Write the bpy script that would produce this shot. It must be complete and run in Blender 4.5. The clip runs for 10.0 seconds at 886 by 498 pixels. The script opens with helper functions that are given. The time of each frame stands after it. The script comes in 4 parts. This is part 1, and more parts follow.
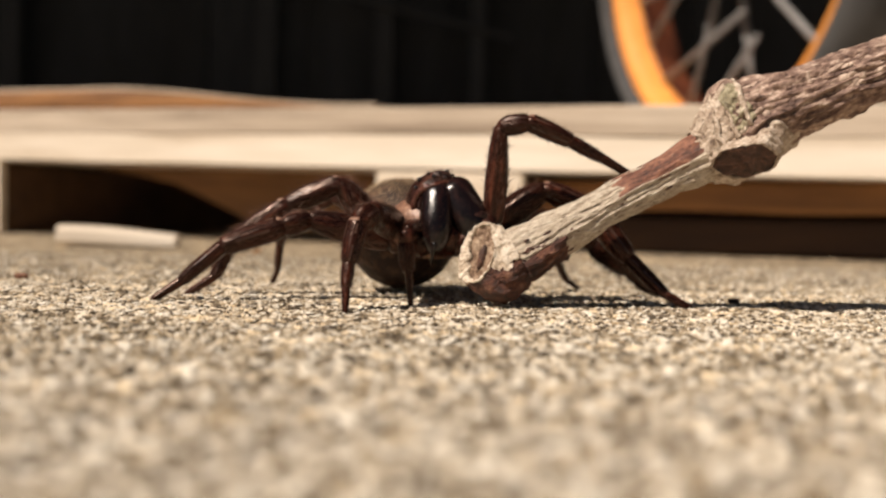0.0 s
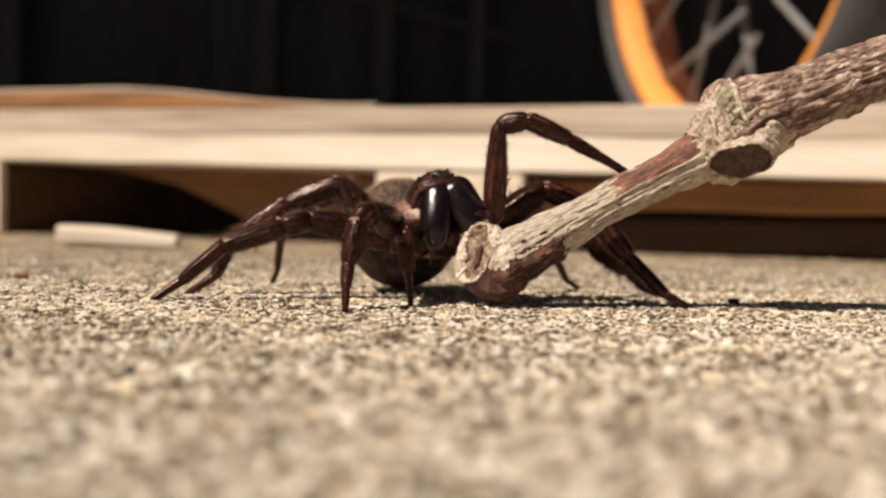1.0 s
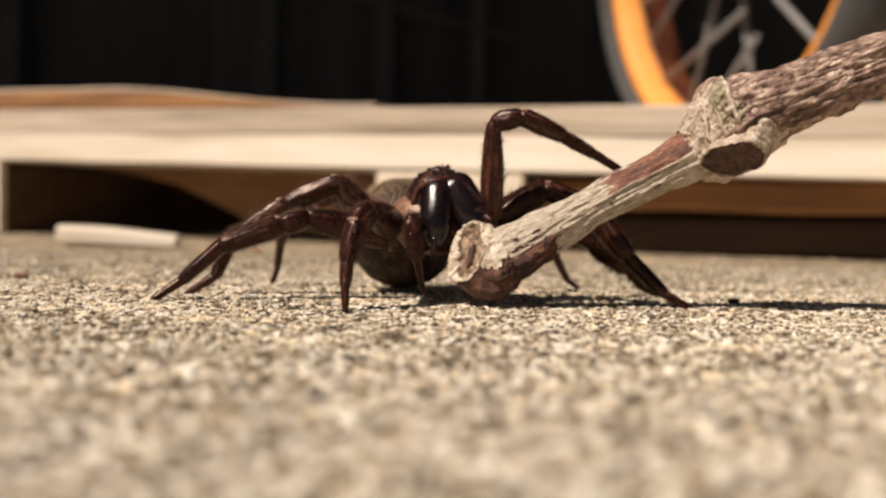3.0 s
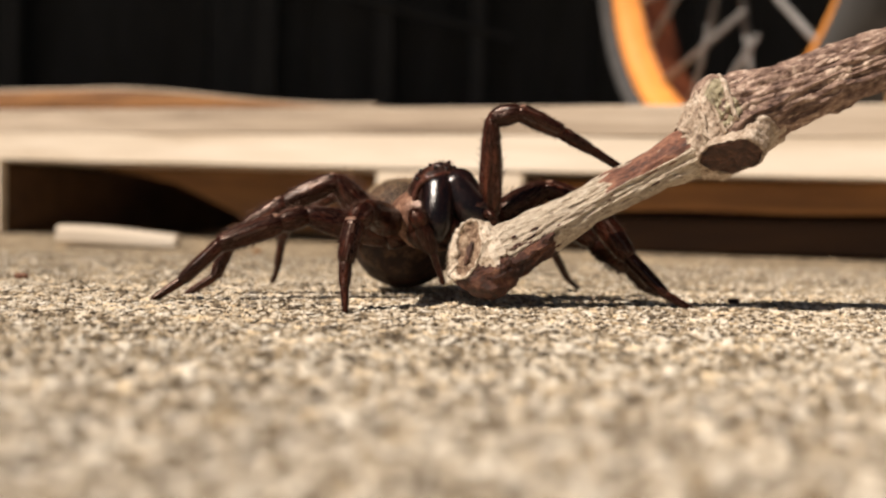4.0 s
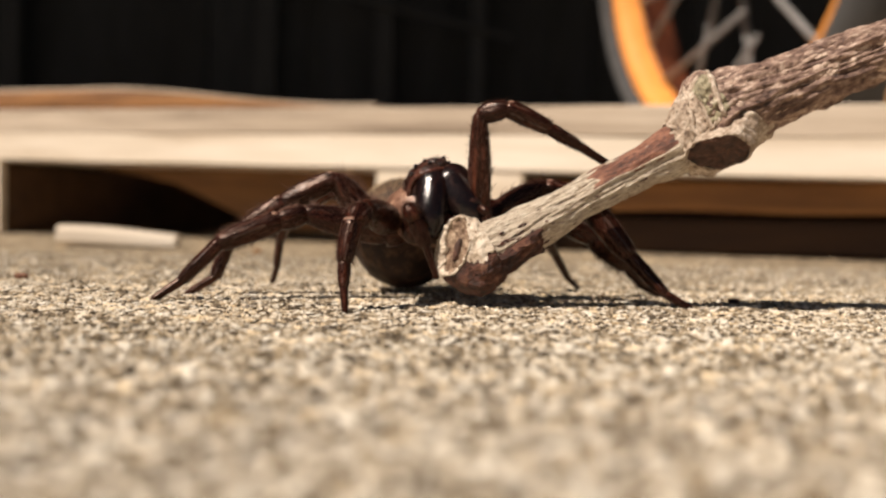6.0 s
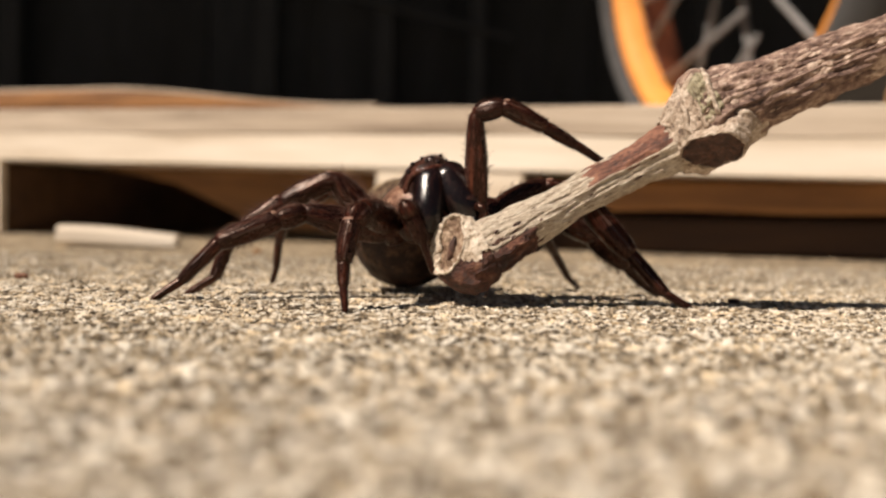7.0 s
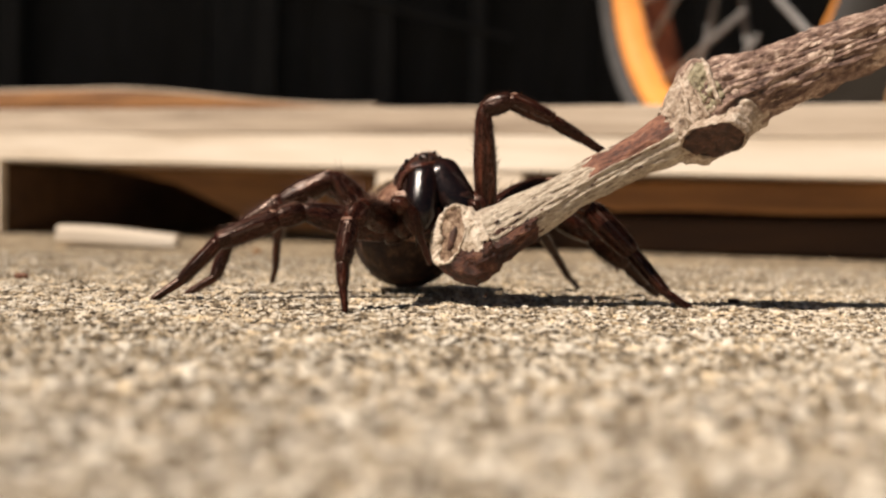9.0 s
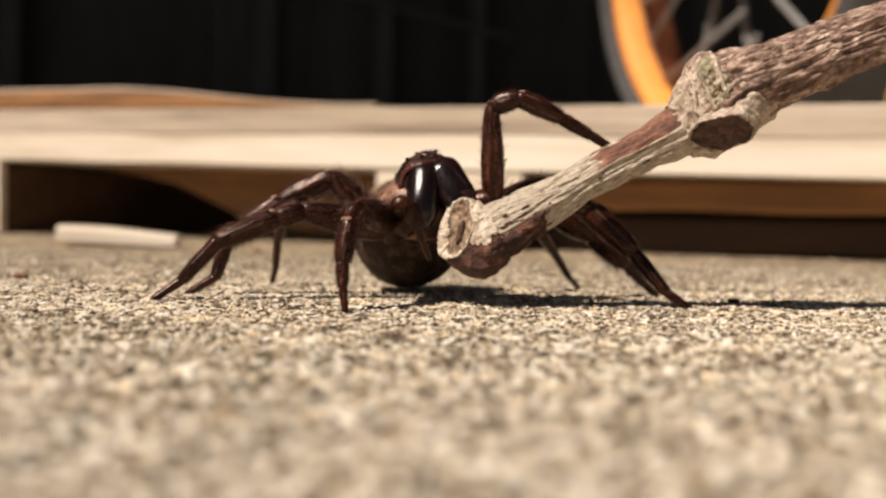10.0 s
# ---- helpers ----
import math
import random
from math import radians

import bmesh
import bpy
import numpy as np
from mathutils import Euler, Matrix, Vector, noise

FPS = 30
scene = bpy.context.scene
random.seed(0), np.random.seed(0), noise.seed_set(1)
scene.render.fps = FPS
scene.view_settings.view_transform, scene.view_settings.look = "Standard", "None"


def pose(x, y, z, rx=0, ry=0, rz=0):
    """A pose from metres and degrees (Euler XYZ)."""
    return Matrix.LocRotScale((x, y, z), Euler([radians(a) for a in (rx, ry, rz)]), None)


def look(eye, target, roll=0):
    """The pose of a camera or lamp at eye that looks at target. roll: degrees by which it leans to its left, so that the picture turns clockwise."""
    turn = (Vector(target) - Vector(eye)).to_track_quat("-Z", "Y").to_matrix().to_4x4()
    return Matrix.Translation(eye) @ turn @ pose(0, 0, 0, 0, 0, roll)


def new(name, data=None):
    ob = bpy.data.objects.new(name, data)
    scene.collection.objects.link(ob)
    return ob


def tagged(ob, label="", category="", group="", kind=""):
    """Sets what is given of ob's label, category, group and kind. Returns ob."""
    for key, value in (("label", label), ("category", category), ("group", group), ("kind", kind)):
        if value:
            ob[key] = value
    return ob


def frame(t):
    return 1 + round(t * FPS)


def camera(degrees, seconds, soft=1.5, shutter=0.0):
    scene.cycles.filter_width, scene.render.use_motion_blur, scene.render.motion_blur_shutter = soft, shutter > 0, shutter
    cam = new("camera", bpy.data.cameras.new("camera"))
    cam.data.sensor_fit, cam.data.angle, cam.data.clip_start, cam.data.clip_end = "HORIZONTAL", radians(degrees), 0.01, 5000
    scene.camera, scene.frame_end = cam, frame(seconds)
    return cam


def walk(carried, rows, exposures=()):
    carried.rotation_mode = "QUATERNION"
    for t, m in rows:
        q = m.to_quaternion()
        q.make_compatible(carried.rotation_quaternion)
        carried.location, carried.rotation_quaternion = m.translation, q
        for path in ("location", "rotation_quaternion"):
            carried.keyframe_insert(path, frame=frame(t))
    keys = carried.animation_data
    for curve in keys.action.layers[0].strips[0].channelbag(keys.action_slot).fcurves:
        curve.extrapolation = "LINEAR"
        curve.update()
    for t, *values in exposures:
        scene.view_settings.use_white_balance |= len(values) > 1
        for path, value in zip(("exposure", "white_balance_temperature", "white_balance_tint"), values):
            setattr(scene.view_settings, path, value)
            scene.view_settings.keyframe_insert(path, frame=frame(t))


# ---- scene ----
cam = camera(52, 10.0, soft=2.3)
cam.data.dof.use_dof = True
cam.data.dof.focus_distance = 0.0990
cam.data.dof.aperture_fstop = 24.0
EYE = pose(0, 0, 0.00964) @ pose(0, 0, 0, 90 - 1.746, 0, 0) @ pose(0, 0, 0, 0, 0, 1.2)
walk(cam, [(0, EYE), (10, EYE)], exposures=[(0, 0.27), (10, 0.27)])

# ---- world and sun ----
SUN_EL, SUN_AZ = 51.0, -129.0     # degrees; azimuth from +y, clockwise seen from above
world = bpy.data.worlds.new("sky")
scene.world = world
world.use_nodes = True
wn = world.node_tree.nodes
sky = wn.new("ShaderNodeTexSky")
sky.sky_type = "NISHITA"
sky.sun_disc = False
sky.sun_elevation = radians(SUN_EL)
sky.sun_rotation = radians(SUN_AZ)
wn["Background"].inputs["Strength"].default_value = 0.018
world.node_tree.links.new(sky.outputs[0], wn["Background"].inputs["Color"])
sun_dir = Vector((math.sin(radians(SUN_AZ)) * math.cos(radians(SUN_EL)), math.cos(radians(SUN_AZ)) * math.cos(radians(SUN_EL)), math.sin(radians(SUN_EL))))
sun = new("sun", bpy.data.lights.new("sun", "SUN"))
sun.data.energy, sun.data.angle, sun.data.color = 5.0, radians(0.53), (1.0, 0.867, 0.745)
sun.matrix_world = look(sun_dir * 10, (0, 0, 0))


# ---- materials ----
def material(name, colours, scale, stretch=(1, 1, 1), rough=(0.5, 0.7), bump=0.3, depth=0.0005, fine=6.0, coat=0.0, metal=0.0,
             vary=0.0, attribute="", spec=0.5, sheen=0.0, gain=0.7, tint=(1, 1, 1)):
    """Colours from dark to light over two scales of noise in the object's own space; scale in cells a metre."""
    m = bpy.data.materials.new(name)
    m.use_nodes = True
    n, l = m.node_tree.nodes, m.node_tree.links
    b = n["Principled BSDF"]
    co = n.new("ShaderNodeTexCoord")
    mp = n.new("ShaderNodeMapping")
    mp.inputs["Scale"].default_value = stretch
    l.new(co.outputs["Object"], mp.inputs["Vector"])
    big, small = n.new("ShaderNodeTexNoise"), n.new("ShaderNodeTexNoise")
    for node, s, d in ((big, scale, 3), (small, scale * fine, 4)):
        node.inputs["Scale"].default_value = s
        node.inputs["Detail"].default_value = d
        node.inputs["Roughness"].default_value = 0.6
        l.new(mp.outputs[0], node.inputs["Vector"])
    add = n.new("ShaderNodeMath")
    add.operation = "MULTIPLY_ADD"
    add.inputs[1].default_value = gain
    l.new(small.outputs["Fac"], add.inputs[0])
    half = n.new("ShaderNodeMath")
    half.operation = "MULTIPLY_ADD"
    half.inputs[1].default_value = 1.0
    half.inputs[2].default_value = -0.5 * gain
    l.new(big.outputs["Fac"], half.inputs[0])
    l.new(half.outputs[0], add.inputs[2])
    last = add
    if vary or attribute:
        if attribute:
            src = n.new("ShaderNodeAttribute")
            src.attribute_name = attribute
            out = src.outputs["Fac"]
        else:
            src = n.new("ShaderNodeObjectInfo")
            out = src.outputs["Random"]
        off = n.new("ShaderNodeMath")
        off.operation = "MULTIPLY_ADD"
        off.inputs[1].default_value = vary
        off.inputs[2].default_value = -vary / 2
        l.new(out, off.inputs[0])
        plus = n.new("ShaderNodeMath")
        plus.operation = "ADD"
        l.new(off.outputs[0], plus.inputs[0])
        l.new(add.outputs[0], plus.inputs[1])
        last = plus
    ramp = n.new("ShaderNodeValToRGB")
    el = ramp.color_ramp.elements
    while len(el) < len(colours):
        el.new(0.5)
    for i, c in enumerate(colours):
        el[i].position = 0.25 + 0.5 * i / max(1, len(colours) - 1)
        el[i].color = (*c, 1)
    l.new(last.outputs[0], ramp.inputs[0])
    l.new(ramp.outputs[0], b.inputs["Base Color"])
    rr = n.new("ShaderNodeMapRange")
    rr.inputs["To Min"].default_value, rr.inputs["To Max"].default_value = rough
    rr.inputs["From Min"].default_value, rr.inputs["From Max"].default_value = 0.3, 0.7
    l.new(small.outputs["Fac"], rr.inputs["Value"])
    l.new(rr.outputs[0], b.inputs["Roughness"])
    if bump:
        bp = n.new("ShaderNodeBump")
        bp.inputs["Strength"].default_value = bump
        bp.inputs["Distance"].default_value = depth
        l.new(add.outputs[0], bp.inputs["Height"])
        l.new(bp.outputs[0], b.inputs["Normal"])
    b.inputs["Metallic"].default_value = metal
    b.inputs["Coat Weight"].default_value = coat
    b.inputs["Coat Roughness"].default_value = 0.12
    b.inputs["Specular IOR Level"].default_value = spec
    b.inputs["Sheen Weight"].default_value = sheen
    b.inputs["Specular Tint"].default_value = (*tint, 1)
    return m


CONCRETE = material("sandy_concrete", [(0.17, 0.133, 0.088), (0.36, 0.292, 0.198), (0.53, 0.450, 0.335), (0.79, 0.72, 0.60)], 70, rough=(0.5, 0.85), bump=0.6, depth=0.0003, fine=22, vary=1.05, attribute="grain")


def stain(m, colour, attribute, low, high, amount):
    """Mix a second colour into a material where an attribute of the grains runs high."""
    n, l = m.node_tree.nodes, m.node_tree.links
    src = n.new("ShaderNodeAttribute")
    src.attribute_name = attribute
    rng = n.new("ShaderNodeMapRange")
    rng.inputs["From Min"].default_value, rng.inputs["From Max"].default_value = low, high
    rng.inputs["To Max"].default_value = amount
    l.new(src.outputs["Fac"], rng.inputs["Value"])
    mix = n.new("ShaderNodeMix")
    mix.data_type, mix.blend_type = "RGBA", "MULTIPLY"
    mix.inputs["B"].default_value = (*colour, 1)
    l.new(rng.outputs[0], mix.inputs["Factor"])
    b = n["Principled BSDF"]
    l.new(b.inputs["Base Color"].links[0].from_socket, mix.inputs["A"])
    l.new(mix.outputs["Result"], b.inputs["Base Color"])


stain(CONCRETE, (0.95, 0.77, 0.49), "tint", 0.55, 0.85, 0.6)
GRIT = material("loose_grit", [(0.10, 0.078, 0.054), (0.31, 0.237, 0.145), (0.51, 0.43, 0.315), (0.80, 0.745, 0.635)], 900, rough=(0.18, 0.6), bump=0.4, depth=0.0001, vary=0.95, attribute="grain")
CHITIN = material("dark_chitin", [(0.004, 0.0013, 0.0009), (0.012, 0.0033, 0.0021), (0.030, 0.0078, 0.0045), (0.095, 0.028, 0.0145)], 1500, stretch=(1, 1, 0.16), gain=0.65, rough=(0.19, 0.40), bump=0.4, depth=0.00008, vary=0.1, spec=0.34, tint=(1.0, 0.74, 0.62))
JAW = material("black_chitin", [(0.003, 0.002, 0.002), (0.007, 0.0034, 0.0032), (0.024, 0.008, 0.006)], 900, stretch=(1, 1, 0.25), rough=(0.14, 0.28), bump=0.5, depth=0.00008, spec=0.42)
SHELL = material("reddish_chitin", [(0.06, 0.025, 0.016), (0.21, 0.11, 0.072), (0.44, 0.28, 0.19)], 500, rough=(0.3, 0.5), bump=0.5, depth=0.00015, spec=0.4)
VELVET = material("mottled_abdomen", [(0.009, 0.0045, 0.0034), (0.030, 0.0145, 0.0098), (0.13, 0.072, 0.042)], 420, rough=(0.5, 0.8), bump=0.6, depth=0.0003, spec=0.3)
HAIR = material("brown_hair", [(0.024, 0.009, 0.005), (0.065, 0.026, 0.014), (0.16, 0.08, 0.045)], 500, rough=(0.45, 0.65), bump=0.0, spec=0.3)
HEADSHELL = material("dark_head_shell", [(0.007, 0.003, 0.0022), (0.026, 0.009, 0.006), (0.10, 0.034, 0.019)], 700, rough=(0.2, 0.42), bump=0.5, depth=0.00012, spec=0.45)
REDSHELL = material("red_brown_ridge", [(0.018, 0.006, 0.004), (0.055, 0.017, 0.011), (0.14, 0.052, 0.032)], 800, rough=(0.16, 0.34), bump=0.4, depth=0.0001, spec=0.5)
STRIPE = material("bald_stripe", [(0.02, 0.009, 0.006), (0.055, 0.026, 0.0175), (0.15, 0.085, 0.06)], 900, stretch=(1, 1, 0.2), rough=(0.25, 0.45), bump=0.3, depth=0.0001)
MEMBRANE = material("pale_joint_skin", [(0.08, 0.04, 0.025), (0.20, 0.11, 0.075), (0.33, 0.21, 0.15)], 700, rough=(0.4, 0.6), bump=0.3, depth=0.0001)
FUR = material("tan_fur", [(0.12, 0.075, 0.04), (0.30, 0.21, 0.12), (0.46, 0.35, 0.22)], 300, rough=(0.5, 0.7), bump=0.0)
EYE_GLOSS = material("eye_gloss", [(0.01, 0.008, 0.008), (0.03, 0.02, 0.02)], 900, rough=(0.05, 0.1), bump=0.0, coat=1.0)
BARE = material("bare_twig_wood", [(0.22, 0.15, 0.10), (0.50, 0.41, 0.31), (0.66, 0.575, 0.455), (0.80, 0.725, 0.61)], 2600, stretch=(0.30, 1, 1), rough=(0.6, 0.85), bump=1.0, depth=0.0005, fine=3)
BARK = material("grey_brown_bark", [(0.040, 0.021, 0.016), (0.15, 0.088, 0.066), (0.33, 0.225, 0.172), (0.66, 0.53, 0.43)], 640, stretch=(0.55, 1, 1), rough=(0.6, 0.9), bump=1.0, depth=0.0005, fine=3.4)
NODE = material("pale_node_bark", [(0.08, 0.05, 0.035), (0.34, 0.255, 0.185), (0.51, 0.415, 0.325), (0.68, 0.585, 0.48)], 800, rough=(0.6, 0.85), bump=1.0, depth=0.0004, fine=3)
LICHEN = material("greenish_bark", [(0.10, 0.075, 0.05), (0.27, 0.235, 0.15), (0.37, 0.33, 0.22), (0.48, 0.42, 0.32)], 800, rough=(0.6, 0.85), bump=1.0, depth=0.0004, fine=3)
WART = material("corky_wart", [(0.28, 0.18, 0.135), (0.47, 0.35, 0.275), (0.62, 0.50, 0.40)], 1200, rough=(0.6, 0.85), bump=0.8, depth=0.0002, fine=3)
RUSSET = material("russet_bark", [(0.04, 0.015, 0.010), (0.125, 0.048, 0.029), (0.25, 0.108, 0.066), (0.38, 0.20, 0.128)], 900, stretch=(0.4, 1, 1), rough=(0.5, 0.8), bump=0.9, depth=0.0003)
TORN = material("torn_bark", [(0.012, 0.004, 0.003), (0.045, 0.0145, 0.0085), (0.115, 0.038, 0.021), (0.30, 0.15, 0.09)], 900, stretch=(0.5, 1, 1), rough=(0.45, 0.75), bump=1.0, depth=0.0005)
PITH = material("cut_wood", [(0.07, 0.037, 0.023), (0.24, 0.148, 0.094), (0.42, 0.30, 0.205), (0.62, 0.50, 0.37)], 760, rough=(0.7, 0.9), bump=1.0, depth=0.0006)
RIMWOOD = material("pale_cut_rim", [(0.20, 0.12, 0.075), (0.58, 0.47, 0.35), (0.74, 0.65, 0.53), (0.82, 0.75, 0.64)], 1300, rough=(0.65, 0.85), bump=1.0, depth=0.0003, fine=3)
SCAR = material("dark_scar", [(0.016, 0.007, 0.005), (0.065, 0.028, 0.018), (0.17, 0.082, 0.052)], 700, rough=(0.5, 0.8), bump=0.9, depth=0.0003)
PINE = material("weathered_pine", [(0.50, 0.40, 0.29), (0.70, 0.61, 0.49), (0.82, 0.745, 0.635)], 22, stretch=(0.12, 1, 1.6), rough=(0.6, 0.8), bump=0.35, depth=0.0008, vary=0.15)
GREYPINE = material("greyed_pine", [(0.26, 0.20, 0.145), (0.47, 0.385, 0.295), (0.64, 0.55, 0.44)], 60, stretch=(0.06, 1, 1.6), rough=(0.65, 0.85), bump=0.4, depth=0.0008, vary=0.15)
BAYSHADE = material("bay_shade_timber", [(0.026, 0.013, 0.008), (0.052, 0.027, 0.015), (0.085, 0.046, 0.024)], 25, stretch=(0.15, 1, 1.4), rough=(0.8, 0.95), bump=0.35, depth=0.0008)
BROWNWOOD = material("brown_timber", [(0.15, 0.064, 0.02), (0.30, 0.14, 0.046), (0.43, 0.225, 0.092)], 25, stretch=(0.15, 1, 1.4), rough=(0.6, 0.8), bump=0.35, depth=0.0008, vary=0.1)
# a darker mix of the brown timber, for the slumped board
SLUMPED = material("darker_brown_timber", [(0.09, 0.040, 0.013), (0.19, 0.088, 0.029), (0.29, 0.148, 0.058)], 25, stretch=(0.15, 1, 1.4), rough=(0.6, 0.85), bump=0.35, depth=0.0008)
DARKWOOD = material("shade_dark_timber", [(0.045, 0.022, 0.010), (0.085, 0.044, 0.021), (0.13, 0.07, 0.035)], 25, stretch=(0.15, 1, 1.4), rough=(0.7, 0.9), bump=0.35, depth=0.0008, vary=0.1)
ORANGE = material("orange_enamel", [(0.74, 0.27, 0.045), (0.86, 0.36, 0.08)], 30, rough=(0.5, 0.65), bump=0.05, spec=0.3)
PEG = material("peg_wood", [(0.22, 0.12, 0.05), (0.36, 0.21, 0.09), (0.48, 0.31, 0.15)], 60, stretch=(1, 1, 0.2), rough=(0.6, 0.8), bump=0.3, depth=0.0005)
RIMSHADE = material("shaded_orange_enamel", [(0.09, 0.022, 0.008), (0.15, 0.04, 0.013)], 40, rough=(0.5, 0.7), bump=0.1)
RUBBER = material("grey_rubber", [(0.04, 0.04, 0.041), (0.075, 0.075, 0.075)], 60, rough=(0.7, 0.9), bump=0.3)
STEEL = material("spoke_steel", [(0.17, 0.165, 0.16), (0.27, 0.265, 0.26)], 80, rough=(0.35, 0.5), bump=0.0)
# wall and post colours near black, with the deep shade put into them
SHED = material("shade_black_cladding", [(0.0017, 0.0019, 0.0024), (0.0050, 0.0056, 0.0070), (0.010, 0.0113, 0.0140)], 3, stretch=(3, 1, 0.5), rough=(0.7, 0.9), bump=0.2, depth=0.002, vary=0.7)
POST = material("shade_dark_post", [(0.005, 0.0055, 0.0066), (0.0105, 0.0112, 0.013)], 12, stretch=(1, 1, 0.2), rough=(0.6, 0.8), bump=0.2, depth=0.001)
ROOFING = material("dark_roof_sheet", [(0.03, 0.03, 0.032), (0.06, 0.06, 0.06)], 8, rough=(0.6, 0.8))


# ---- mesh helpers ----
def part(name, bm, mat, parent=None, label="", smooth=True):
    me = bpy.data.meshes.new(name)
    if isinstance(bm, bmesh.types.BMesh):
        bmesh.ops.recalc_face_normals(bm, faces=bm.faces)
        bm.to_mesh(me)
        bm.free()
    else:
        me.from_pydata(*bm)
    if smooth:
        me.polygons.foreach_set("use_smooth", [True] * len(me.polygons))
    me.materials.append(mat)
    if mat in (CHITIN, JAW, VELVET):
        me.materials.append(FUR if mat == VELVET else HAIR)
        me.materials.append(MEMBRANE)
        me.materials.append(STRIPE)
    ob = new(name, me)
    if parent:
        ob.parent = parent
    return tagged(ob, label)


def thing(name, m, label, category, group="", kind=""):
    ob = new(name)
    ob.matrix_basis = m
    ob.empty_display_size = 0.01
    return tagged(ob, label, category, group, kind)


def box(bm, x0, x1, y0, y1, z0, z1, bevel=0.001, m=Matrix()):
    made = bmesh.ops.create_cube(bm, size=1.0, matrix=m @ Matrix.Translation(((x0 + x1) / 2, (y0 + y1) / 2, (z0 + z1) / 2)) @ Matrix.Diagonal((x1 - x0, y1 - y0, z1 - z0, 1)))
    edges = list({e for v in made["verts"] for e in v.link_edges})
    if bevel:
        bmesh.ops.bevel(bm, geom=edges, offset=bevel, segments=2, affect="EDGES", profile=0.6)
    return bm


def rings(bm, loops, cap0=True, cap1=True, closed=True):
    """A skin over a row of loops of points."""
    rows = [[bm.verts.new(p) for p in lp] for lp in loops]
    k = len(rows[0])
    for a, b in zip(rows, rows[1:]):
        for i in range(k if closed else k - 1):
            j = (i + 1) % k
            bm.faces.new((a[i], a[j], b[j], b[i]))
    if cap0:
        bm.faces.new(rows[0][::-1])
    if cap1:
        bm.faces.new(rows[-1])
    return bm


def blob(bm, centre, radii, seg=40, rows=28, warp=None):
    """A rounded lump; warp(unit) gives a factor on its radius."""
    loops = []
    for i in range(rows + 1):
        a = math.pi * min(max(i / rows, 0.012), 0.988)
        lp = []
        for j in range(seg):
            b = 2 * math.pi * j / seg
            u = Vector((math.sin(a) * math.cos(b), math.sin(a) * math.sin(b), math.cos(a)))
            k = warp(u) if warp else 1.0
            lp.append((centre[0] + u.x * radii[0] * k, centre[1] + u.y * radii[1] * k, centre[2] + u.z * radii[2] * k))
        loops.append(lp)
    return rings(bm, loops)


def bristle(bm, p, d, length, width):
    """One stiff hair: a slim three-sided spike."""
    d = d.normalized()
    side = d.orthogonal().normalized()
    other = d.cross(side)
    base = [bm.verts.new(p + (side * math.cos(a) + other * math.sin(a)) * width) for a in (0, 2.09, 4.19)]
    tip = bm.verts.new(p + d * length)
    for i in range(3):
        bm.faces.new((base[i], base[(i + 1) % 3], tip)).material_index = 1


# ---- ground: one sheet with modelled grains, finest where it is nearest ----
def spaced(spans):
    out = [spans[0][0]]
    for a, b, step in spans:
        out.extend(np.linspace(a, b, max(2, int(round((b - a) / step)) + 1))[1:])
    return np.array(out)


def cells(x, y, size, seed):
    """Nearest and second-nearest scattered stone, and that stone's own random number."""
    gx, gy = np.floor(x / size).astype(np.int64), np.floor(y / size).astype(np.int64)
    best, second, own = np.full(x.shape, 9.0), np.full(x.shape, 9.0), np.zeros(x.shape)
    for i in (-1, 0, 1):
        for j in (-1, 0, 1):
            cx, cy = gx + i, gy + j
            h = (cx * 73856093 ^ cy * 19349663 ^ seed * 83492791) & 0x7FFFFFFF
            h = (h * 1103515245 + 12345) & 0x7FFFFFFF
            h2 = (h * 1103515245 + 12345) & 0x7FFFFFFF
            h3 = (h2 * 1103515245 + 12345) & 0x7FFFFFFF
            px, py = (cx + (h >> 8) % 1000 / 1000) * size, (cy + (h2 >> 8) % 1000 / 1000) * size
            d = np.hypot(x - px, y - py) / size
            near = d < best
            second = np.where(near, best, np.minimum(second, d))
            own = np.where(near, (h3 >> 8) % 1000 / 1000, own)
            best = np.where(near, d, best)
    return best, second, own


